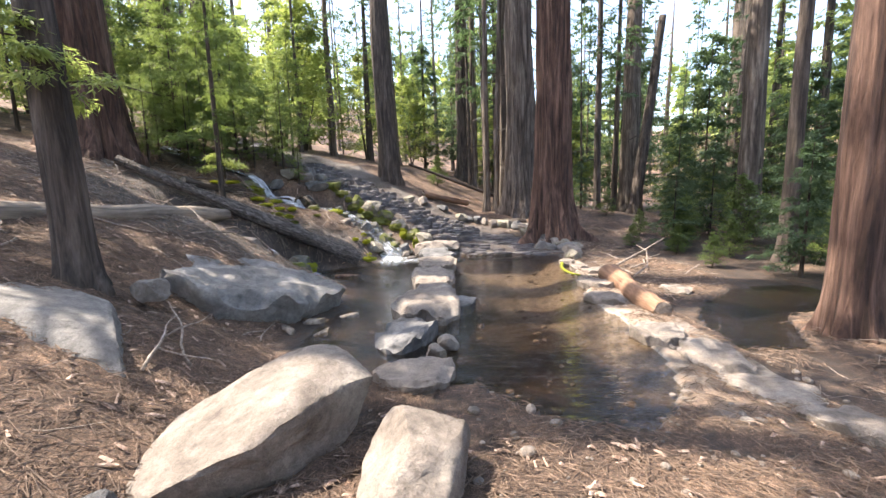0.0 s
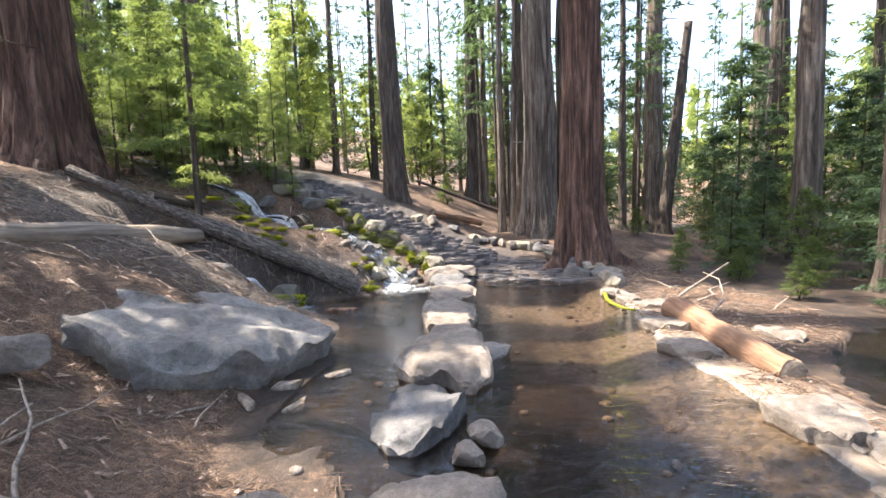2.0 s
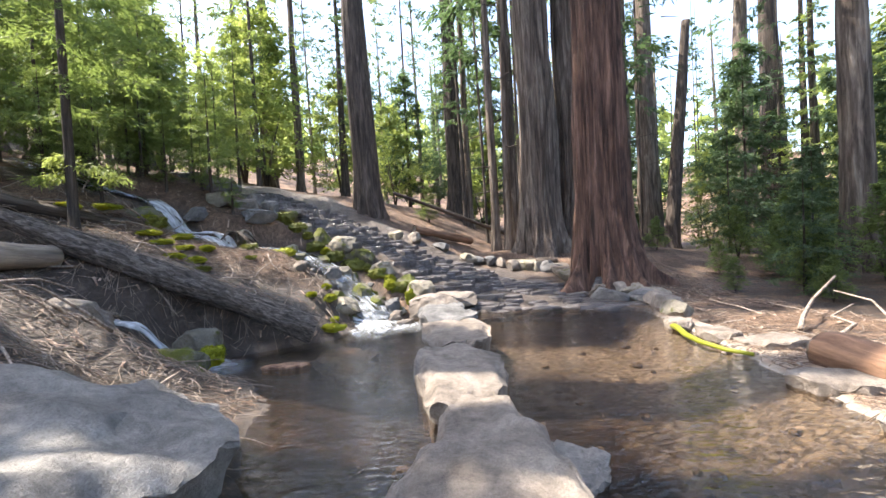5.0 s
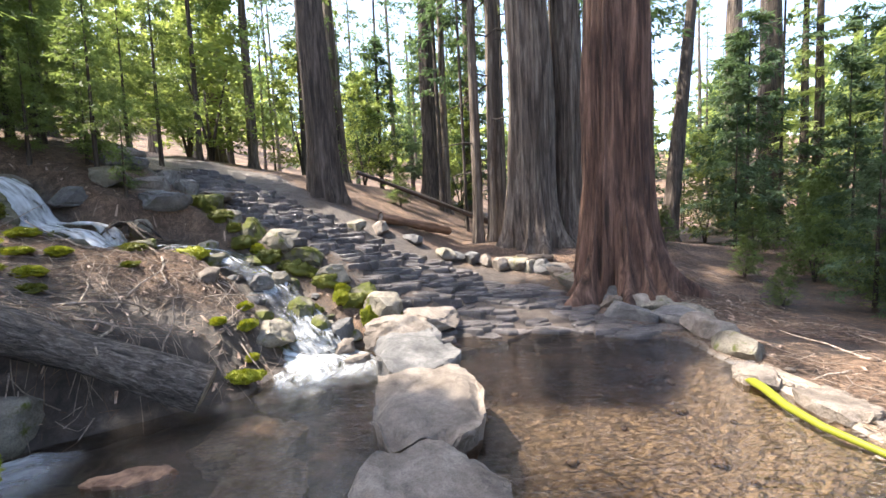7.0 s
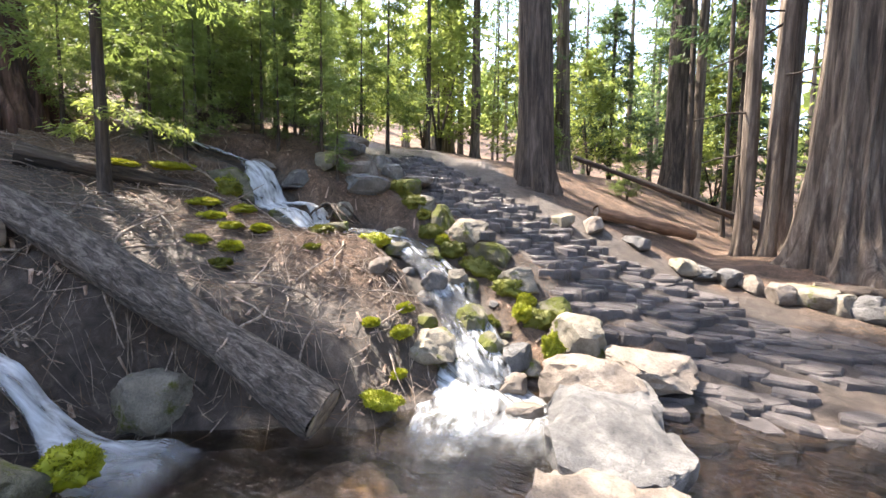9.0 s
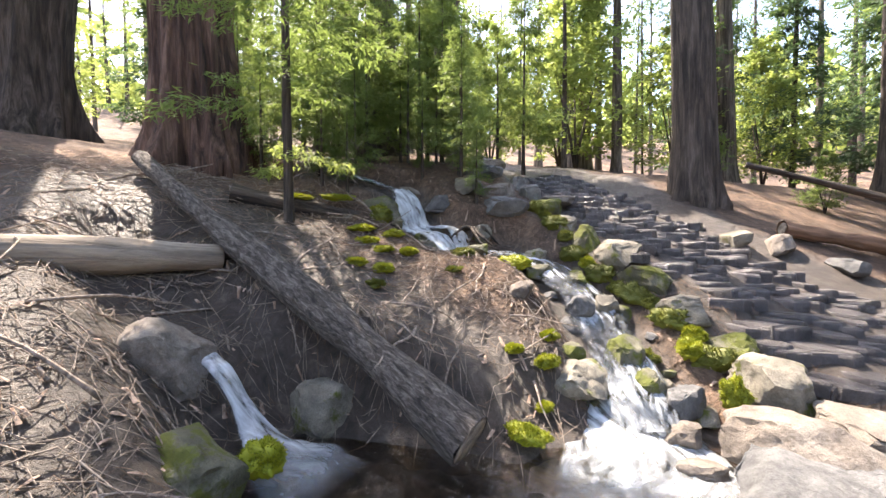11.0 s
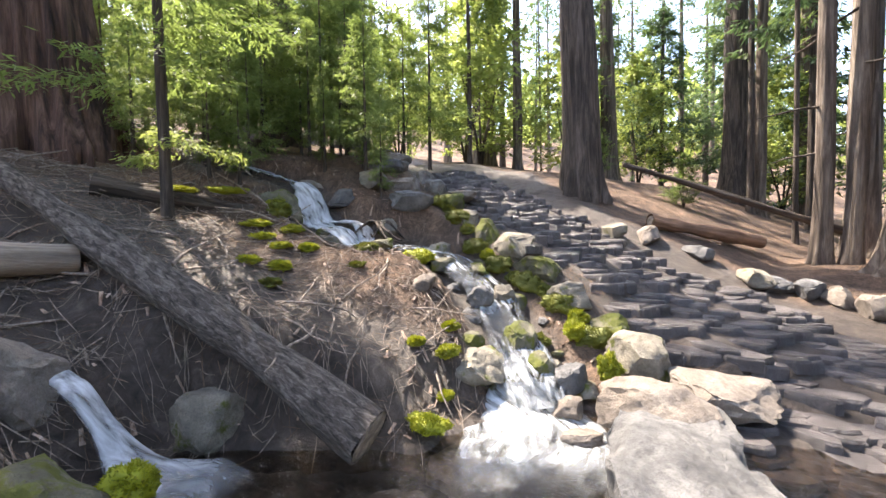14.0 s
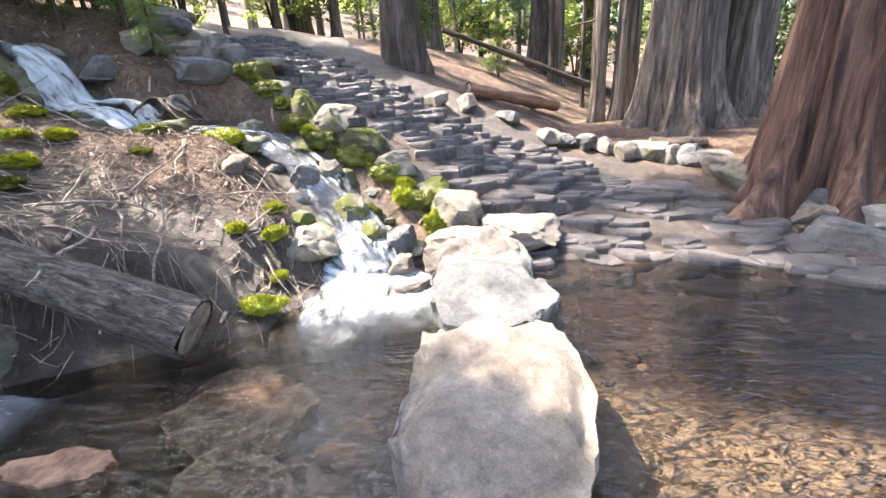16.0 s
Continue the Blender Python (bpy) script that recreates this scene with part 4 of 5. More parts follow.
log("fallen_log", (2.0, 17.6, 0.75), (2.9, 17.5, 0.72), 0.11, 0.12, BARK_DARK, "short dark cut log beside the path", seed=8)
log("fallen_pole", (-2.2, 20.6, 3.4), (2.4, 22.5, 1.6), 0.06, 0.09, BARK_DARK, "thin dead trunk leaning down beside the path", seed=9)
log("fallen_log", (-7.25, 11.5, ground(-7.25, 11.5) + 0.1), (-6.35, 14.0, ground(-6.35, 14.0) + 0.16), 0.16, 0.14, BARK_DARK, "dark mossy log across the slope", seed=10)

def stick(name, pts, thick, mat, label):
    ob = new(name, mesh_of(name, *tube(pts, list(np.linspace(thick, thick * 0.45, len(pts))), 8, 2.0, 0.12, 3), mat))
    return tagged(ob, label, "branch", "bank branches")


stick("curved_stick", [(2.86, 11.6, 0.05), (2.80, 11.3, 0.06), (2.70, 10.95, 0.05), (2.68, 10.6, 0.04), (2.74, 10.2, 0.04), (2.86, 9.95, 0.05)], 0.05, MOSS, "curved yellow-green mossy stick at the water's edge")
stick("bleached_branch", [(3.9, 10.5, 0.16), (4.3, 10.9, 0.22), (4.9, 11.4, 0.34), (5.6, 11.75, 0.62)], 0.035, TWIG, "bleached bare branch sticking up from the bank")
stick("bleached_branch", [(4.1, 10.2, 0.14), (4.5, 10.4, 0.2), (4.7, 10.9, 0.2), (5.2, 11.1, 0.3)], 0.025, TWIG, "bleached crooked branch lying on the bank")
stick("bleached_branch", [(3.7, 9.2, 0.12), (4.2, 9.6, 0.3), (4.4, 10.1, 0.55), (4.35, 10.5, 0.62)], 0.02, TWIG, "bleached crooked branch lying on the bank")
for i, (x, y, a) in enumerate(((-2.2, 6.9, 20), (-1.95, 6.55, 75), (-2.45, 6.5, 130), (-1.75, 7.3, 50))):
    boulder("wood_chunk", x, y, ground(x, y) + 0.03, (0.34, 0.14, 0.1), 270 + i, PALE_WOOD, "pale splintered chunk of wood on the mud", "wood chunk", "mud debris", a, sub=3, boxy=0.5)

# ---- trees ----
CROWNS = [crown_mesh("crown", 200 + i, (5.0, 7.0, 3.0, 8.0, 4.0)[i], (24, 28, 18, 28, 22)[i], (3.0, 3.2, 2.6, 3.4, 2.8)[i], 110, 32, 0.34, 0.045, (LEAF, LEAF_DARK, LEAF_BRIGHT, LEAF, LEAF_DARK)[i], gaps=0.42) for i in range(5)]


def tree(x, y, diameter, height, mat, seed, label, crown=None, lean=(0, 0), segs=40, flare=0.55, category="tree", group="forest trees", broken=False, boughs=0, scale=1.0, depth=0.1):
    ob = empty("conifer_tree", x, y, ground(x, y), label, category, group)
    part("trunk", trunk_mesh("trunk", diameter, height, mat, seed, lean, segs, 46, flare, depth, broken), ob)
    if boughs:
        for i in range(boughs):
            z = 2.0 + 10.0 * i / boughs
            part("dead_bough", bough_mesh("dead_bough", seed * 31 + i, z, z + 0.7, 1.5, 1, BARK_DARK), ob)
    if crown is not None:
        c = part("crown", crown, ob)
        c.matrix_basis = Matrix.Translation((lean[0] * 8, lean[1] * 8, 0)) @ Matrix.Rotation(seed * 1.3, 4, "Z") @ Matrix.Scale(scale, 4)
    return ob


TOP = crown_mesh("crown", 303, 25, 38, 3.6, 60, 34, 0.5, 0.09, LEAF_DARK, gaps=0.2)
HIGH = crown_mesh("crown", 300, 17, 36, 3.2, 80, 26, 0.5, 0.07, LEAF_DARK, gaps=0.42)
MID_HIGH = crown_mesh("crown", 301, 8, 28, 2.8, 100, 26, 0.42, 0.06, LEAF_DARK, gaps=0.42)
tree(-4.42, 5.36, 0.38, 22, BARK_DARK, 1, "slim dark-barked conifer on the near bank", MID_HIGH)
tree(5.1, 6.0, 0.52, 26, BARK_RED, 2, "reddish furrowed conifer beside the side pool", HIGH)
tree(3.45, 15.35, 1.22, 38, BARK_RED, 3, "massive red-barked cedar with a flared, furrowed base", HIGH, flare=0.75, segs=170, depth=0.15)
tree(2.9, 19.2, 1.28, 38, BARK_GREY, 4, "massive grey-brown cedar trunk behind the red one", HIGH, segs=150, depth=0.14)
tree(4.15, 19.7, 1.0, 36, BARK_GREY, 5, "grey-brown cedar trunk standing close to a larger one", HIGH, segs=110, depth=0.14)
tree(-3.05, 19.85, 0.88, 34, BARK_DARK, 6, "dark straight conifer beside the flagstone path", HIGH, segs=60, flare=0.35, lean=(-0.02, 0))
tree(-9.8, 11.7, 1.5, 38, BARK_RED, 7, "huge cedar with fibrous red bark and spreading roots", TOP, segs=170, flare=0.5, depth=0.13)
tree(-13.6, 9.36, 1.45, 34, BARK_DARK, 8, "big dark leaning conifer high on the slope", None, boughs=5, lean=(0.10, 0.05), segs=60, flare=0.55)
tree(-14.3, 17.9, 0.84, 30, BARK_GREY, 9, "pale grey trunk up the slope", TOP, flare=0.6)
tree(-11.6, 17.6, 0.95, 32, BARK_DARK, 10, "dark heavy trunk with a buttressed foot", TOP, flare=0.7)
tree(0.6, 31.0, 1.0, 32, BARK_DARK, 11, "straight dark conifer trunk beyond the path", HIGH)
tree(1.25, 28.6, 0.42, 28, BARK_GREY, 12, "slender trunk beyond the path", MID_HIGH)
tree(2.55, 22.4, 0.6, 30, BARK_GREY, 13, "grey conifer trunk behind the cedars", MID_HIGH, boughs=14)
tree(11.4, 28.2, 1.25, 32, BARK_GREY, 14, "grey straight conifer on the lower side", HIGH)
tree(9.76, 23.46, 0.62, 10.2, BARK_DARK, 15, "dark broken snag leaning against its neighbours", None, boughs=5, lean=(0.12, 0.02), broken=True, category="dead tree")
tree(23.1, 36.2, 1.6, 32, BARK_GREY, 16, "pale sunlit conifer trunk", HIGH)
tree(19.1, 28.9, 1.35, 32, BARK_DARK, 17, "brown conifer trunk downslope", HIGH)
tree(10.9, 16.4, 0.8, 30, BARK_GREY, 18, "grey-brown conifer trunk downslope", HIGH)
tree(8.2, 11.0, 0.36, 20, BARK_DARK, 19, "slim conifer trunk downslope", MID_HIGH)
tree(7.3, 22.2, 0.36, 24, BARK_DARK, 20, "thin dark conifer with dead lower boughs", CROWNS[1], boughs=12)
tree(-11.8, 20.8, 0.95, 32, BARK_DARK, 21, "dark conifer beyond the waterfall", TOP)
tree(-14.5, 17.0, 0.5, 26, BARK_GREY, 22, "mid-sized conifer on the slope", TOP, scale=0.8)
tree(-9.1, 25.2, 0.22, 18, BARK_DARK, 23, "thin conifer beside the far path", CROWNS[0], scale=0.8)
tree(-8.0, 27.9, 0.44, 26, BARK_GREY, 24, "conifer at the bend of the path", CROWNS[1])
tree(1.5, 20.3, 0.33, 22, BARK_GREY, 25, "one of two slim trunks side by side", MID_HIGH, boughs=10)
tree(1.9, 20.2, 0.3, 22, BARK_GREY, 26, "one of two slim trunks, barkless below", None, boughs=8, lean=(0.03, 0))

# two unseen conifers added up the bank; the low crown shades slab and hollow
LOW = crown_mesh("crown", 305, 5, 15, 3.2, 90, 36, 0.45, 0.06, LEAF_DARK, gaps=0.42)
tree(-10.0, 7.7, 0.5, 16, BARK_DARK, 41, "unseen conifer added up the bank to shade the granite slab", LOW)
tree(-12.5, 6.3, 0.9, 32, BARK_GREY, 42, "unseen large conifer added higher up the bank", TOP)

# young conifers
SAP = crown_mesh("crown", 400, 0.9, 5.2, 1.5, 120, 100, 0.11, 0.011, LEAF, droop=0.12, gaps=0.3)
SAP_MAIN = crown_mesh("crown", 405, 1.7, 8.6, 1.9, 150, 105, 0.14, 0.013, LEAF, droop=0.14, gaps=0.36)
SAP_DARK = crown_mesh("crown", 403, 0.4, 5.0, 1.6, 110, 70, 0.16, 0.02, LEAF_DARK, droop=0.2, gaps=0.25)
SPRIG = crown_mesh("bough_foliage", 404, 0.0, 0.35, 1.3, 6, 150, 0.1, 0.012, LEAF_BRIGHT, droop=0.25, gaps=0.0)
SAP2 = crown_mesh("crown", 401, 0.5, 3.2, 0.9, 80, 60, 0.09, 0.010, LEAF, droop=0.15, gaps=0.1)


def young(x, y, h, crown, scale, seed, label):
    ob = empty("young_conifer", x, y, ground(x, y), label, "young tree", "young conifers")
    part("trunk", trunk_mesh("trunk", 0.045 + 0.012 * h, h, BARK_DARK, seed, (0.01, 0), 14, 24, 0.35), ob)
    part("crown", crown, ob).matrix_basis = Matrix.Rotation(seed, 4, "Z") @ Matrix.Scale(scale, 4)


young(-6.5, 12.05, 8.8, SAP_MAIN, 1.0, 1, "young conifer with feathery green boughs above the log")
young(-6.15, 15.5, 3.4, SAP2, 1.0, 2, "thin sapling beside the waterfall")
for i, (x, y, s) in enumerate(((-9.2, 14.4, 1.0), (-10.5, 16.5, 1.2), (-8.4, 17.2, 0.9), (-11.5, 14.2, 1.1), (-7.6, 18.6, 0.8), (-9.8, 18.6, 1.1), (-12.5, 22.5, 1.2), (-8.2, 15.6, 0.5), (-7.6, 13.2, 0.35), (-9.0, 13.2, 0.55), (-7.2, 16.6, 0.5), (-11.0, 12.9, 0.7), (-10.6, 14.9, 0.6))):
    young(x, y, 5.2 * s, SAP, s, 3 + i, "young feathery conifer on the slope")

for i, (x, y, s) in enumerate(((7.2, 9.3, 0.55), (9.2, 12.2, 0.8), (6.8, 13.6, 0.5), (10.2, 9.6, 0.9), (12.0, 14.0, 1.1), (9.6, 16.4, 0.7), (8.4, 7.6, 0.7), (13.5, 11.0, 1.2), (11.0, 21.5, 1.0), (14.5, 18.5, 1.3), (6.0, 20.5, 0.5))):
    young(x, y, 5.0 * s, SAP_DARK, s, 20 + i, "dark green young conifer in the undergrowth")
for i, (x, y, s) in enumerate(((3.0, 34.0, 2.2), (7.5, 31.0, 1.9), (13.0, 34.0, 2.4), (-2.6, 36.0, 2.0), (17.0, 23.0, 1.6), (20.5, 20.0, 1.9), (24.0, 27.0, 2.3), (-6.5, 39.0, 2.4), (0.8, 38.5, 2.5), (-16.0, 12.5, 1.3), (-17.5, 15.5, 1.6), (-15.5, 20.5, 1.5), (15.5, 13.0, 1.5), (19.0, 14.5, 1.8), (14.0, 24.5, 2.0), (20.5, 33.0, 2.5), (27.0, 31.0, 2.6), (28.0, 22.0, 2.2), (17.0, 40.0, 2.8), (10.0, 38.0, 2.6), (31.0, 27.0, 2.8), (24.0, 17.0, 2.0))):
    young(x, y, 5.0 * s, SAP_DARK, s, 60 + i, "dark conifer boughed nearly to the ground")
for i, (x, y, s) in enumerate(((-8.2, 16.2, 0.9), (-9.4, 17.6, 1.3), (-8.6, 14.9, 0.75), (-12.2, 15.6, 1.3), (-7.4, 19.6, 1.1), (-13.6, 13.4, 1.1))):
    young(x, y, 5.2 * s, SAP, s, 80 + i, "feathery sunlit young conifer above the waterfall")
for i, (x, y, s) in enumerate(((-7.2, 13.5, 0.5), (-7.7, 14.0, 0.8), (-8.3, 13.5, 0.7), (-7.1, 15.3, 0.6), (-7.8, 15.5, 0.9), (-8.6, 14.2, 1.0), (-9.2, 15.4, 1.1), (-6.6, 15.9, 0.45), (-5.5, 15.2, 0.4), (-8.9, 12.6, 0.8), (-8.0, 16.6, 0.8))):
    young(x, y, 3.2 * s, SAP2, s, 100 + i, "small conifer seedling beside the brook")
for x, y, z, a in ((-4.42, 5.36, 2.25, 0.3), (-4.42, 5.36, 2.7, 3.6), (-6.5, 12.05, 1.0, 2.0)):
    ob = empty("low_bough", x, y, ground(x, y) + z, "leafy green bough growing low from a trunk", "bough", "low boughs", a)
    part("stick", mesh_of("stick", *tube([(0, 0, 0), (0.5, 0.05, 0.05), (1.1, 0.0, -0.1)], [0.015, 0.011, 0.004], 6), BARK_DARK), ob)
    part("bough_foliage", SPRIG, ob).matrix_basis = pose(0.35, 0, -0.1)

# the forest beyond: shared builds at many places
kinds = []
for i in range(6):
    ob = empty("conifer_tree", 0, 0, 0, "conifer of the forest behind, bare trunk below green boughs", "tree", "forest beyond")
    part("trunk", trunk_mesh("trunk", 0.3 + 0.09 * i, 21, (BARK_DARK, BARK_GREY)[i % 2], 500 + i, (0.01 * (i - 2), 0), 12, 16, 0.4), ob)
    part("crown", CROWNS[i % 5], ob).matrix_basis = Matrix.Diagonal((0.85, 0.85, 0.72, 1))
    kinds.append(ob)
r = np.random.default_rng(77)
spots = []
tries = 0
while len(spots) < 130 and tries < 20000:
    tries += 1
    a, d = r.uniform(-2.0, 2.0), 15 + 55 * r.random() ** 0.8
    x, y = -0.5 + math.sin(a) * d, 9 + math.cos(a) * d
    pd, _ = along(np.array([x]), np.array([y]), PATH_LINE)
    if pd[0] < 2.2 or y < -6 or any((x - p) ** 2 + (y - q) ** 2 < 5.0 for p, q in spots) or (x < 9 and x > -19 and y < 22 and y > 2):
        continue
    spots.append((x, y))
thin = []
for i in range(3):
    ob = empty("conifer_tree", 0, 0, 0, "thin straight conifer with a bare trunk", "tree", "thin trees")
    part("trunk", trunk_mesh("trunk", 0.14 + 0.06 * i, 24, (BARK_DARK, BARK_GREY)[i % 2], 520 + i, (0.012 * (i - 1), 0), 10, 14, 0.3), ob)
    part("crown", (MID_HIGH, CROWNS[3], MID_HIGH)[i], ob).matrix_basis = Matrix.Scale(0.7, 4)
    thin.append(ob)
put = 0
while put < 34:
    a, d = r.uniform(-1.5, 0.9), r.uniform(15, 42)
    x, y = -0.5 + math.sin(a) * d, 9 + math.cos(a) * d
    if along(np.array([x]), np.array([y]), PATH_LINE)[0][0] < 1.8 or (x > -13 and x < 7 and y < 21):
        continue
    m = Matrix.LocRotScale((x, y, ground(x, y)), Euler((0, 0, r.uniform(0, 6.28))), None)
    if put < 3:
        thin[put].matrix_basis = m
    else:
        copy_thing(thin[put % 3], m)
    put += 1
for i in range(26):
    a, d = r.uniform(2.0, 4.28), r.uniform(9, 30)
    spots.append((math.sin(a) * d, 3 + math.cos(a) * d))
for i, (x, y) in enumerate(spots):
    k = kinds[i % 6]
    m = Matrix.LocRotScale((x, y, ground(x, y)), Euler((0, 0, r.uniform(0, 6.28))), None)
    s = r.uniform(0.75, 1.2)
    if i < 6:
        k.scale = (s, s, s)
        k.matrix_basis = m @ Matrix.Scale(s, 4)
    else:
        c = copy_thing(k, m)

# bright broadleaf shrubs and undergrowth
BUSH = [crown_mesh("foliage", 600 + i, 0.15, 3.4 - i * 0.7, 1.5 - 0.2 * i, 90, 60, 0.09, 0.026, (LEAF_BRIGHT, LEAF)[i], droop=0.05, gaps=0.05, lift=0.5) for i in range(2)]
STEMS = [mesh_of("stem", *tube([(0, 0, -0.1), (0.1 * math.cos(a), 0.1 * math.sin(a), 0.5), (0.4 * math.cos(a), 0.4 * math.sin(a), 1.6)], [0.03, 0.025, 0.01], 6), BARK_DARK) for a in (0, 2.1, 4.2)]
bush_spots = [(-9.5, 27, 0, 2.6), (-12, 30, 0, 2.8), (-6.5, 31, 0, 2.2), (-14.5, 27, 0, 2.4), (-3.5, 34, 0, 2.0), (2.5, 33, 0, 1.8), (-17, 24, 0, 2.0), (8, 30, 0, 1.8), (14, 27, 0, 1.6), (-18, 18, 0, 1.8), (-4, 26, 1, 0.7), (-1.0, 24, 1, 0.6),
              (9.5, 14.5, 1, 0.8), (11.5, 13.0, 1, 0.9), (10.5, 18, 1, 0.9), (7.0, 13.5, 1, 0.5), (8.5, 16.2, 1, 0.6), (13.5, 17, 1, 1.0), (5.9, 5.3, 1, 0.35), (15, 22, 1, 1.2), (5.9, 23.5, 1, 0.7), (-16.5, 13.5, 1, 0.8), (-20, 10, 0, 1.5), (6.2, 10.6, 1, 0.3), (7.4, 11.8, 1, 0.4), (6.4, 12.6, 1, 0.3), (5.8, 14.2, 1, 0.28), (7.9, 14.8, 1, 0.5), (8.8, 10.4, 1, 0.5), (7.0, 16.4, 1, 0.35), (9.0, 18.4, 1, 0.6), (6.6, 18.8, 1, 0.4)]
for i, (x, y, k, s) in enumerate(bush_spots):
    ob = empty("shrub", x, y, ground(x, y), ("bright yellow-green leafy small tree in the sun", "dark green leafy undergrowth shrub")[k], "shrub", "undergrowth", i * 1.1, s)
    for st in STEMS:
        part("stem", st, ob)
    part("foliage", BUSH[k], ob)

# wooded hillside far off
r = np.random.default_rng(91)
vs = []
for i in range(420):
    a, d = r.uniform(-2.2, 2.2), r.uniform(68, 125)
    cx, cy = math.sin(a) * d, 9 + math.cos(a) * d
    hgt, wid = r.uniform(7, 17), r.uniform(1.6, 3.2)
    u = r.random(46) ** 1.3
    ang, rad = r.uniform(0, 6.28, 46), wid * (1 - u * 0.85) * np.sqrt(r.random(46))
    at = np.stack([cx + np.cos(ang) * rad, cy + np.sin(ang) * rad, ground(cx, cy) + 0.6 + u * hgt], 1)
    d1, d2 = r.normal(scale=0.75, size=(46, 3)), r.normal(scale=0.45, size=(46, 3))
    vs.append(np.stack([at - d1, at + d2, at + d1, at - d2], 1).reshape(-1, 3))
vs = np.concatenate(vs)
tagged(new("far_woods", mesh_of("far_woods", vs, np.arange(len(vs)).reshape(-1, 4), LEAF_BRIGHT, False)), "sunlit green woods on the far hillside", "woods", kind="stuff")

# roots laid bare beside the waterfall
tangle = empty("root_tangle", -5.25, 14.85, ground(-5.25, 14.85), "tangle of dark bare roots over the small waterfall", "roots")
r = np.random.default_rng(45)
for i in range(14):
    a, ln = r.uniform(0, 6.28), r.uniform(0.35, 0.8)
    pts = [(0.0, 0.0, 0.2)] + [(math.cos(a + 0.5 * k * math.sin(i)) * ln * k / 3, math.sin(a + 0.5 * k * math.sin(i)) * ln * k / 3, 0.22 + 0.12 * math.sin(k * 1.4 + i) - 0.1 * k) for k in (1, 2, 3)]
    part("root", mesh_of("root", *tube(pts, [0.035, 0.026, 0.018, 0.008], 7), BARK_DARK), tangle)

# ---- moss cushions ----
def moss(x, y, z, size, seed, label="bright yellow-green moss cushion on wet stone", mat=MOSS):
    v, f = BALLS[4]
    p = v * (0.85 + 0.5 * fbm(v[:, 0] * 1.7 + seed, v[:, 1] * 1.7, v[:, 2] * 1.7)[:, None] + 0.16 * fbm(v[:, 0] * 7 + seed, v[:, 1] * 7, v[:, 2] * 7)[:, None])
    rr = np.random.default_rng(seed)
    pick = rr.integers(0, len(v), 2200)
    at = v[pick]
    up = at[:, 2] > -0.3
    pick, at = pick[up], at[up]
    core = p * np.array(size) / 2
    ob = new("moss_cushion", mesh_of("moss_cushion", core, f, mat))
    ob.location = (x, y, z)
    tagged(ob, label, "moss", "moss cushions")
    root = p[pick] * np.array(size) / 2 * 0.99
    d = at + rr.normal(scale=0.5, size=at.shape)
    d = d / np.linalg.norm(d, axis=1)[:, None] * 0.028
    s = np.cross(d, rr.normal(size=at.shape))
    s = s / np.linalg.norm(s, axis=1)[:, None] * 0.007
    q = np.stack([root - s, root + s, root + d], 1).reshape(-1, 3)
    part("fronds", mesh_of("fronds", q, np.arange(len(q)).reshape(-1, 3), mat, False), ob)


for i, (x, y, dz, sx, sy, sz) in enumerate(((-1.28, 13.85, 0.30, 0.26, 0.22, 0.38), (-2.5, 12.3, 0.1, 0.42, 0.3, 0.16), (-2.72, 13.0, 0.08, 0.22, 0.26, 0.16), (-2.85, 13.3, 0.06, 0.16, 0.2, 0.12),
        (-3.0, 12.85, 0.04, 0.18, 0.16, 0.1), (-4.9, 12.6, 0.05, 0.34, 0.3, 0.16), (-5.1, 12.3, 0.04, 0.4, 0.25, 0.12), (-5.0, 13.1, 0.04, 0.3, 0.26, 0.14), (-6.2, 13.55, 0.1, 0.5, 0.4, 0.34),
        (-4.0, 14.3, 0.1, 0.6, 0.4, 0.3), (-3.3, 14.9, 0.05, 0.34, 0.26, 0.2), (-2.75, 14.65, 0.05, 0.3, 0.3, 0.2), (-2.15, 14.2, 0.06, 0.24, 0.3, 0.2), (-3.55, 10.5, 0.3, 0.34, 0.3, 0.3), (-5.7, 12.9, 0.02, 0.5, 0.3, 0.1), (-1.75, 14.3, 0.15, 0.25, 0.3, 0.25), (-4.6, 12.25, 0.02, 0.3, 0.26, 0.1), (-5.3, 12.9, 0.02, 0.4, 0.3, 0.1), (-5.6, 13.3, 0.03, 0.5, 0.3, 0.14), (-6.0, 13.0, 0.03, 0.5, 0.4, 0.12), (-4.3, 13.3, 0.02, 0.24, 0.2, 0.08), (-6.72, 13.0, 0.26, 0.3, 0.7, 0.12), (-6.9, 12.4, 0.24, 0.26, 0.5, 0.1), (-6.45, 13.7, 0.26, 0.3, 0.4, 0.16), (-4.55, 13.75, 0.03, 0.4, 0.3, 0.14), (-2.6, 12.75, 0.03, 0.16, 0.14, 0.1))):
    moss(x, y, ground(x, y) + dz, (sx, sy, sz), 700 + i, *((("dull olive moss cushion on the litter", MOSS_DARK),) if i > 5 and i % 4 == 0 else ((),))[0])

for i, ((x, y, _), (x2, y2, _)) in enumerate(zip(kerb[:8], kerb[1:8])):
    xm, ym = (x + x2) / 2 - 0.1, (y + y2) / 2 - 0.24
    moss(xm, ym, ground(xm, ym) + 0.08, (0.5, 0.22, 0.3), 760 + i, "dull olive moss on the brook side of the kerb", MOSS_DARK)
    moss(xm + 0.28, ym - 0.1, ground(xm + 0.28, ym - 0.1) + 0.05, (0.26, 0.16, 0.2), 780 + i, "yellow-green moss on the brook side of the kerb", (MOSS_DARK, MOSS)[i % 3 == 1])

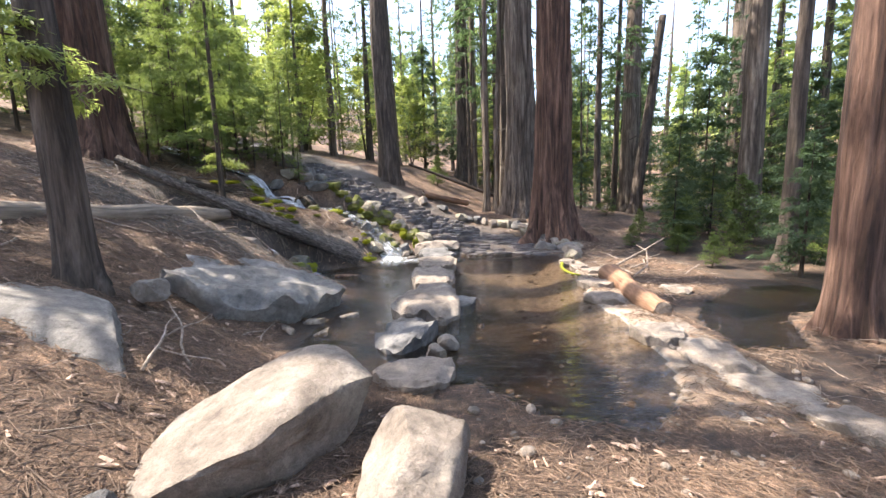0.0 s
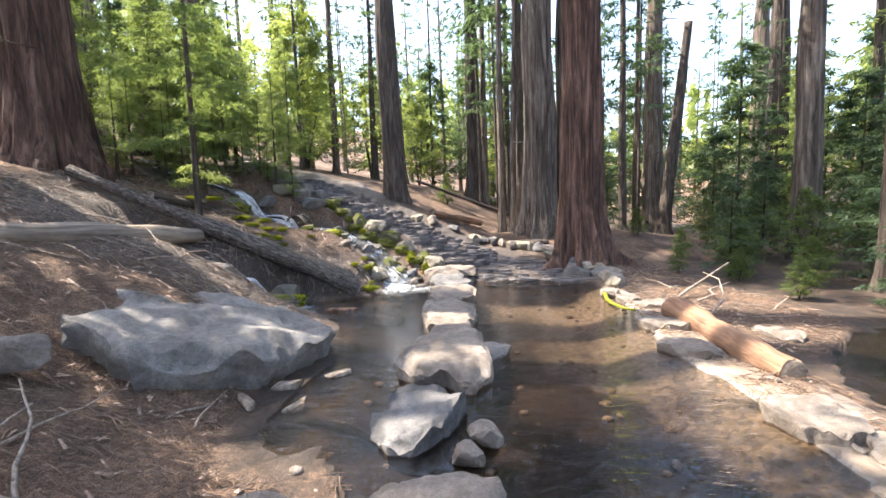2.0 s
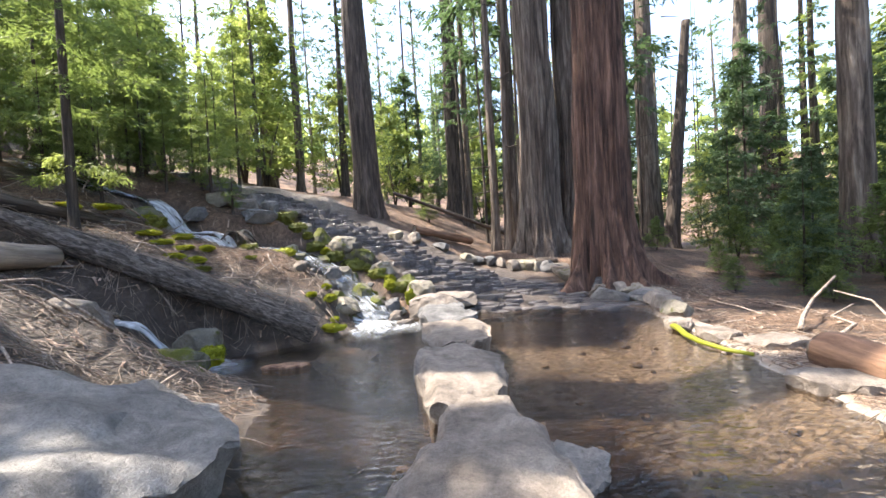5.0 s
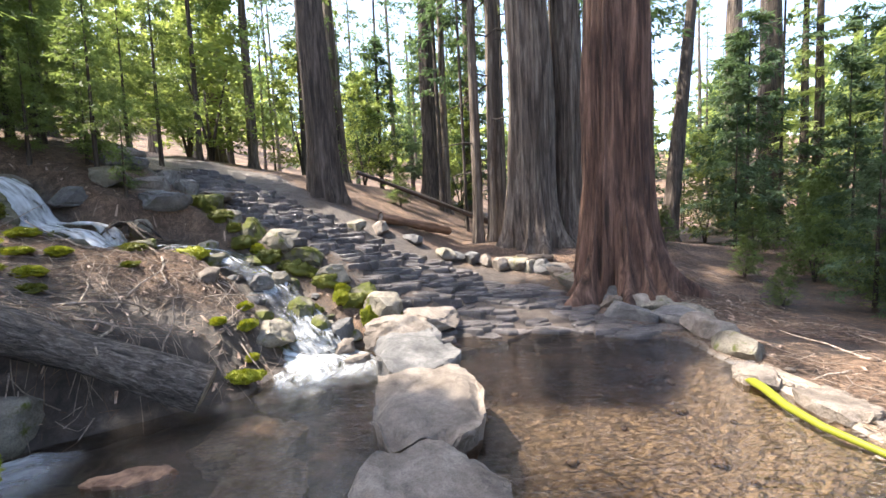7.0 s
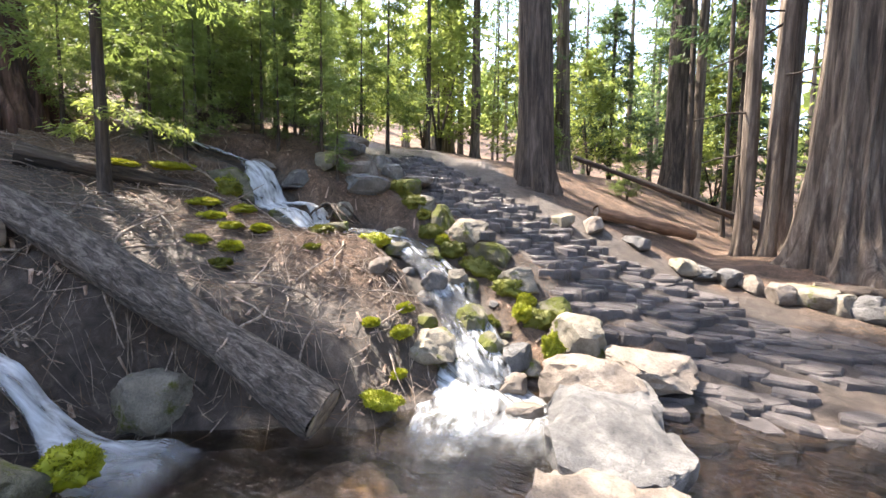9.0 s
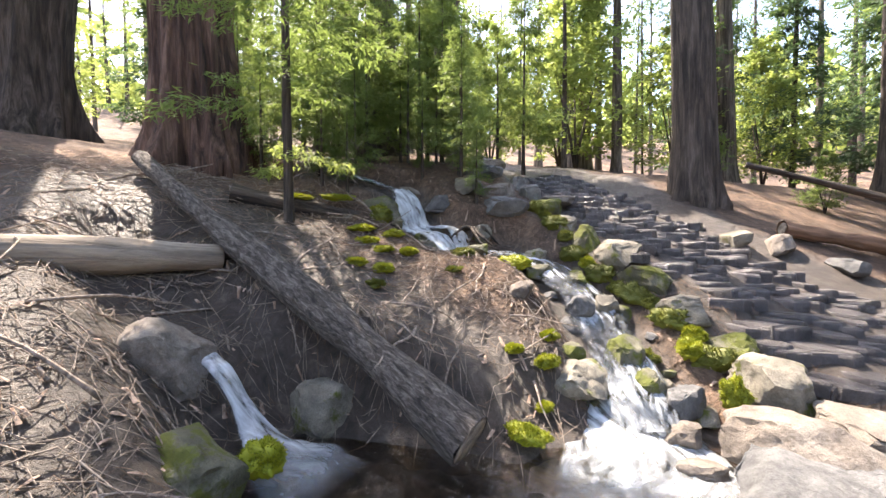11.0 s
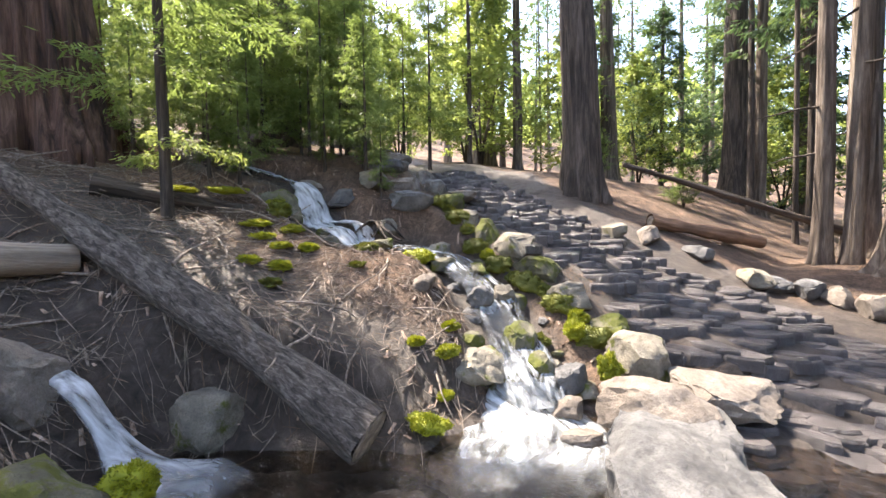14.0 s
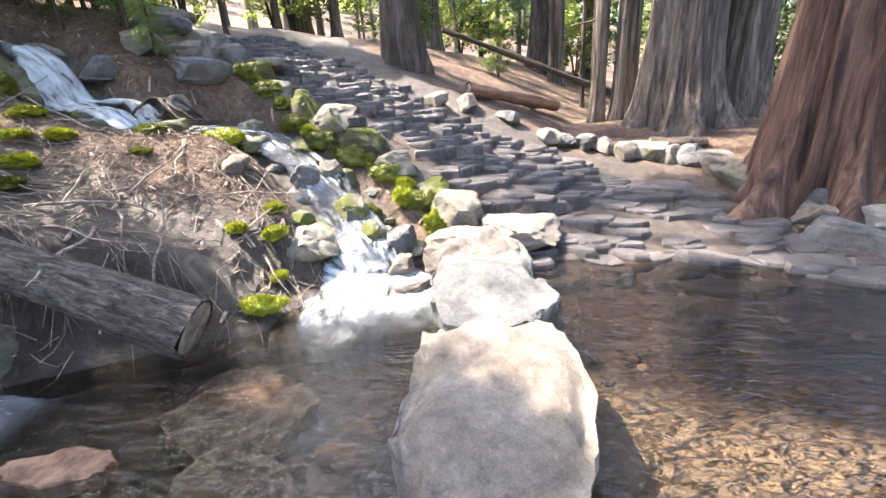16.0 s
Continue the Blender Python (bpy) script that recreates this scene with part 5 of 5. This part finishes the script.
# ---- twigs and fallen branches ----
def twig(seed, length, thick):
    q = np.random.default_rng(seed)
    pts, p, d = [], np.zeros(3), np.array((1.0, 0, 0))
    for _ in range(7):
        pts.append(tuple(p))
        d = d + q.normal(scale=0.28, size=3) * (1, 1, 0.4)
        d /= np.linalg.norm(d)
        p = p + d * length / 6
    return tube(pts, np.linspace(thick, thick * 0.35, 7), 5, cap=True)


TWIGS = [mesh_of("branch", *twig(800 + i, 1.0, 0.017), TWIG) for i in range(8)]
r = np.random.default_rng(31)
for i in range(290):
    zone = i % 5
    if zone < 3:
        x, y = r.uniform(-8.5, -2.2), r.uniform(8.3, 14.0)
    elif zone == 3:
        x, y = r.uniform(-7, -2.0), r.uniform(3, 9)
    else:
        x, y = r.uniform(3.4, 6.5), r.uniform(3, 13)
    z = ground(x, y)
    if z < 0.05:
        continue
    ob = new("fallen_branch", TWIGS[i % 8])
    s = r.uniform(0.3, 1.1)
    gx1, gy1 = (ground(x + 0.2, y) - z) / 0.2, (ground(x, y + 0.2) - z) / 0.2
    a = r.uniform(0, 6.28)
    slope = math.degrees(math.atan(gx1 * math.cos(a) + gy1 * math.sin(a)))
    ob.matrix_world = pose(x, y, z + 0.02, 0, 0, math.degrees(a)) @ pose(0, 0, 0, 0, -slope + r.uniform(-4, 4), 0) @ Matrix.Scale(s, 4)
    tagged(ob, "bare grey-brown dead branch lying on the litter", "branch", "fallen branches")
# fine litter: needles, bits of bark, small twigs
n = 74000
x, y = r.uniform(-8.5, 5.5, n), r.uniform(2.2, 16.5, n)
z = land(x, y)
keep = (z > 0.04) & (along(x, y, PATH_LINE)[0] > 1.3) & (along(x, y, STREAM)[0] > 0.5) & ((along(x, y, GULLY)[0] > 1.7) | (r.random(n) < 0.25))
x, y, z = x[keep], y[keep], z[keep]
a, ln = r.uniform(0, 6.28, len(x)), r.uniform(0.04, 0.19, len(x))
w = r.uniform(0.0016, 0.004, len(x))
dx, dy = np.cos(a) * ln / 2, np.sin(a) * ln / 2
z0, z1 = land(x - dx, y - dy) + 0.012 + r.uniform(0, 0.03, len(x)), land(x + dx, y + dy) + 0.012 + r.uniform(0, 0.03, len(x))
ox, oy = -np.sin(a) * w, np.cos(a) * w
q = np.stack([np.stack([x - dx + ox, y - dy + oy, z0], 1), np.stack([x - dx - ox, y - dy - oy, z0], 1), np.stack([x + dx - ox, y + dy - oy, z1], 1), np.stack([x + dx + ox, y + dy + oy, z1], 1),
              np.stack([(x), (y), (z0 + z1) / 2 + w * 2.5], 1)], 1).reshape(-1, 3)
b = np.arange(len(x))[:, None] * 5
f = np.concatenate([b + (0, 1, 4), b + (1, 2, 4), b + (2, 3, 4), b + (3, 0, 4)])
tagged(new("needle_litter", mesh_of("needle_litter", q, f, DUFF, False)), "loose brown needles and twig bits on the ground", "litter", kind="stuff")

# chips of bark and broken wood
n = 3600
x, y = r.uniform(-9.5, 5.5, n), r.uniform(2.5, 15.5, n)
z = land(x, y)
keep = (z > 0.05) & (along(x, y, PATH_LINE)[0] > 1.5) & (along(x, y, STREAM)[0] > 0.55)
x, y, z = x[keep], y[keep], z[keep]
a, ln, w = r.uniform(0, 6.28, len(x)), r.uniform(0.03, 0.13, len(x)), r.uniform(0.006, 0.022, len(x))
dx, dy, ox, oy = np.cos(a) * ln / 2, np.sin(a) * ln / 2, -np.sin(a) * w, np.cos(a) * w
z0, z1 = land(x - dx, y - dy) + r.uniform(0.012, 0.03, len(x)), land(x + dx, y + dy) + r.uniform(0.012, 0.04, len(x))
q = np.stack([np.stack([x - dx + ox, y - dy + oy, z0], 1), np.stack([x - dx - ox, y - dy - oy, z0], 1), np.stack([x + dx - ox * 0.6, y + dy - oy * 0.6, z1], 1), np.stack([x + dx + ox * 0.6, y + dy + oy * 0.6, z1], 1),
              np.stack([x, y, (z0 + z1) / 2 + w], 1)], 1).reshape(-1, 3)
b = np.arange(len(x))[:, None] * 5
f = np.concatenate([b + (0, 1, 4), b + (1, 2, 4), b + (2, 3, 4), b + (3, 0, 4)])
tagged(new("bark_chips", mesh_of("bark_chips", q, f, CHIP, False)), "chips of bark and broken wood on the ground", "litter", kind="stuff")

# small dead twigs, too many to count
pieces = []
for i in range(3700):
    if i > 3200:
        x, y = r.uniform(-7.5, -2.9), r.uniform(8.4, 11.9)
    elif i % 5 < 3:
        x, y = r.uniform(-9.0, -2.2), r.uniform(7.8, 14.6)
    else:
        x, y = r.uniform(3.1, 8.5), r.uniform(3.0, 16.5)
    z = ground(x, y)
    if z < 0.045 or along(np.array([x]), np.array([y]), STREAM)[0][0] < 0.5:
        continue
    a, ln, th = r.uniform(0, 6.28), r.uniform(0.15, 0.6), r.uniform(0.0025, 0.006)
    if i > 3200:
        ln, th = ln * 0.9, th * 1.25
    pts = []
    for k in range(4):
        pts.append((x, y, ground(x, y) + 0.015 + r.uniform(0, 0.06)))
        a += r.uniform(-0.5, 0.5)
        x, y = x + math.cos(a) * ln / 3, y + math.sin(a) * ln / 3
    pieces.append(tube(pts, [th, th * 0.9, th * 0.7, th * 0.4], 4, cap=False))
tagged(new("twig_litter", mesh_of("twig_litter", *joined(pieces), TWIG)), "tangle of small dead twigs on the slope", "twigs", kind="stuff")

# pebbles on the bed and the shore
pv, pf = BALLS[2]
pieces = []
for i in range(480):
    x, y = (r.uniform(-1.6, 3.6), r.uniform(3.4, 13.8)) if i % 6 else (r.uniform(0.2, 3.6), r.uniform(2.6, 5.2))
    if ground(x, y) > 0.2 or x < -1.0 and y > 9:
        continue
    sz = 0.012 + 0.045 * r.random() ** 2.2
    a = r.uniform(0, 3.14)
    q = pv * (sz * r.uniform(0.9, 1.5), sz * r.uniform(0.7, 1.1), sz * 0.6)
    q = np.stack([q[:, 0] * math.cos(a) - q[:, 1] * math.sin(a) + x, q[:, 0] * math.sin(a) + q[:, 1] * math.cos(a) + y, q[:, 2] + ground(x, y) + sz * 0.3], 1)
    pieces.append((list(q), pf))
tagged(new("pebbles", mesh_of("pebbles", *joined(pieces), TAN_STONE)), "small tan pebbles scattered on the stream bed and shore", "pebbles", kind="stuff")

# ---- flagstones of the path ----
def flag_mesh(seed):
    q = np.random.default_rng(seed)
    n = 8
    a = np.sort(np.arange(n) / n * 2 * math.pi + q.uniform(-0.25, 0.25, n))
    rad = q.uniform(0.75, 1.1, n)
    rings = []
    for k, zz in ((1.0, -0.12), (1.0, -0.004), (0.93, 0.022)):
        rings += [(math.cos(t) * g * k, math.sin(t) * g * k, zz + (q.uniform(-0.006, 0.006) if zz > 0 else 0)) for t, g in zip(a, rad)]
    f = [(k * n + j, k * n + (j + 1) % n, (k + 1) * n + (j + 1) % n, (k + 1) * n + j) for k in range(2) for j in range(n)]
    f.append(tuple(2 * n + j for j in range(n)))
    return mesh_of("flagstone", rings, f, FLAG, False)


FLAGS = [flag_mesh(900 + i) for i in range(12)]
path_ob = empty("flagstone_path", 0.8, 15.3, 0, "stepped path of uneven wet grey flagstones", "path")
path_ob["kind"] = "structure"
r = np.random.default_rng(5)
count = 0
for row in range(46):
    y = 13.3 + 0.19 * row
    for col in range(34):
        x = -6.8 + 0.34 * col + (row % 2) * 0.17 + r.uniform(-0.15, 0.15)
        yy = y + r.uniform(-0.1, 0.1)
        d, pz = along(np.array([x]), np.array([yy]), PATH_LINE)
        if d[0] > 1.75 - 0.03 * row or count >= 420 or r.random() < 0.1:
            continue
        if inside(np.array([x]), np.array([yy]), POOL)[0] > 0.5:
            continue
        o = new("flagstone", FLAGS[count % 12])
        o.parent = path_ob
        o.matrix_parent_inverse = path_ob.matrix_world.inverted()
        s = r.uniform(0.14, 0.29)
        z = ground(x, yy)
        o.matrix_basis = pose(x, yy, z + 0.016 + r.uniform(-0.012, 0.016), r.uniform(-4, 4), r.uniform(-4, 4), r.uniform(-40, 40)) @ Matrix.Diagonal((s * 1.25, s * r.uniform(0.55, 0.95), 1, 1))
        count += 1
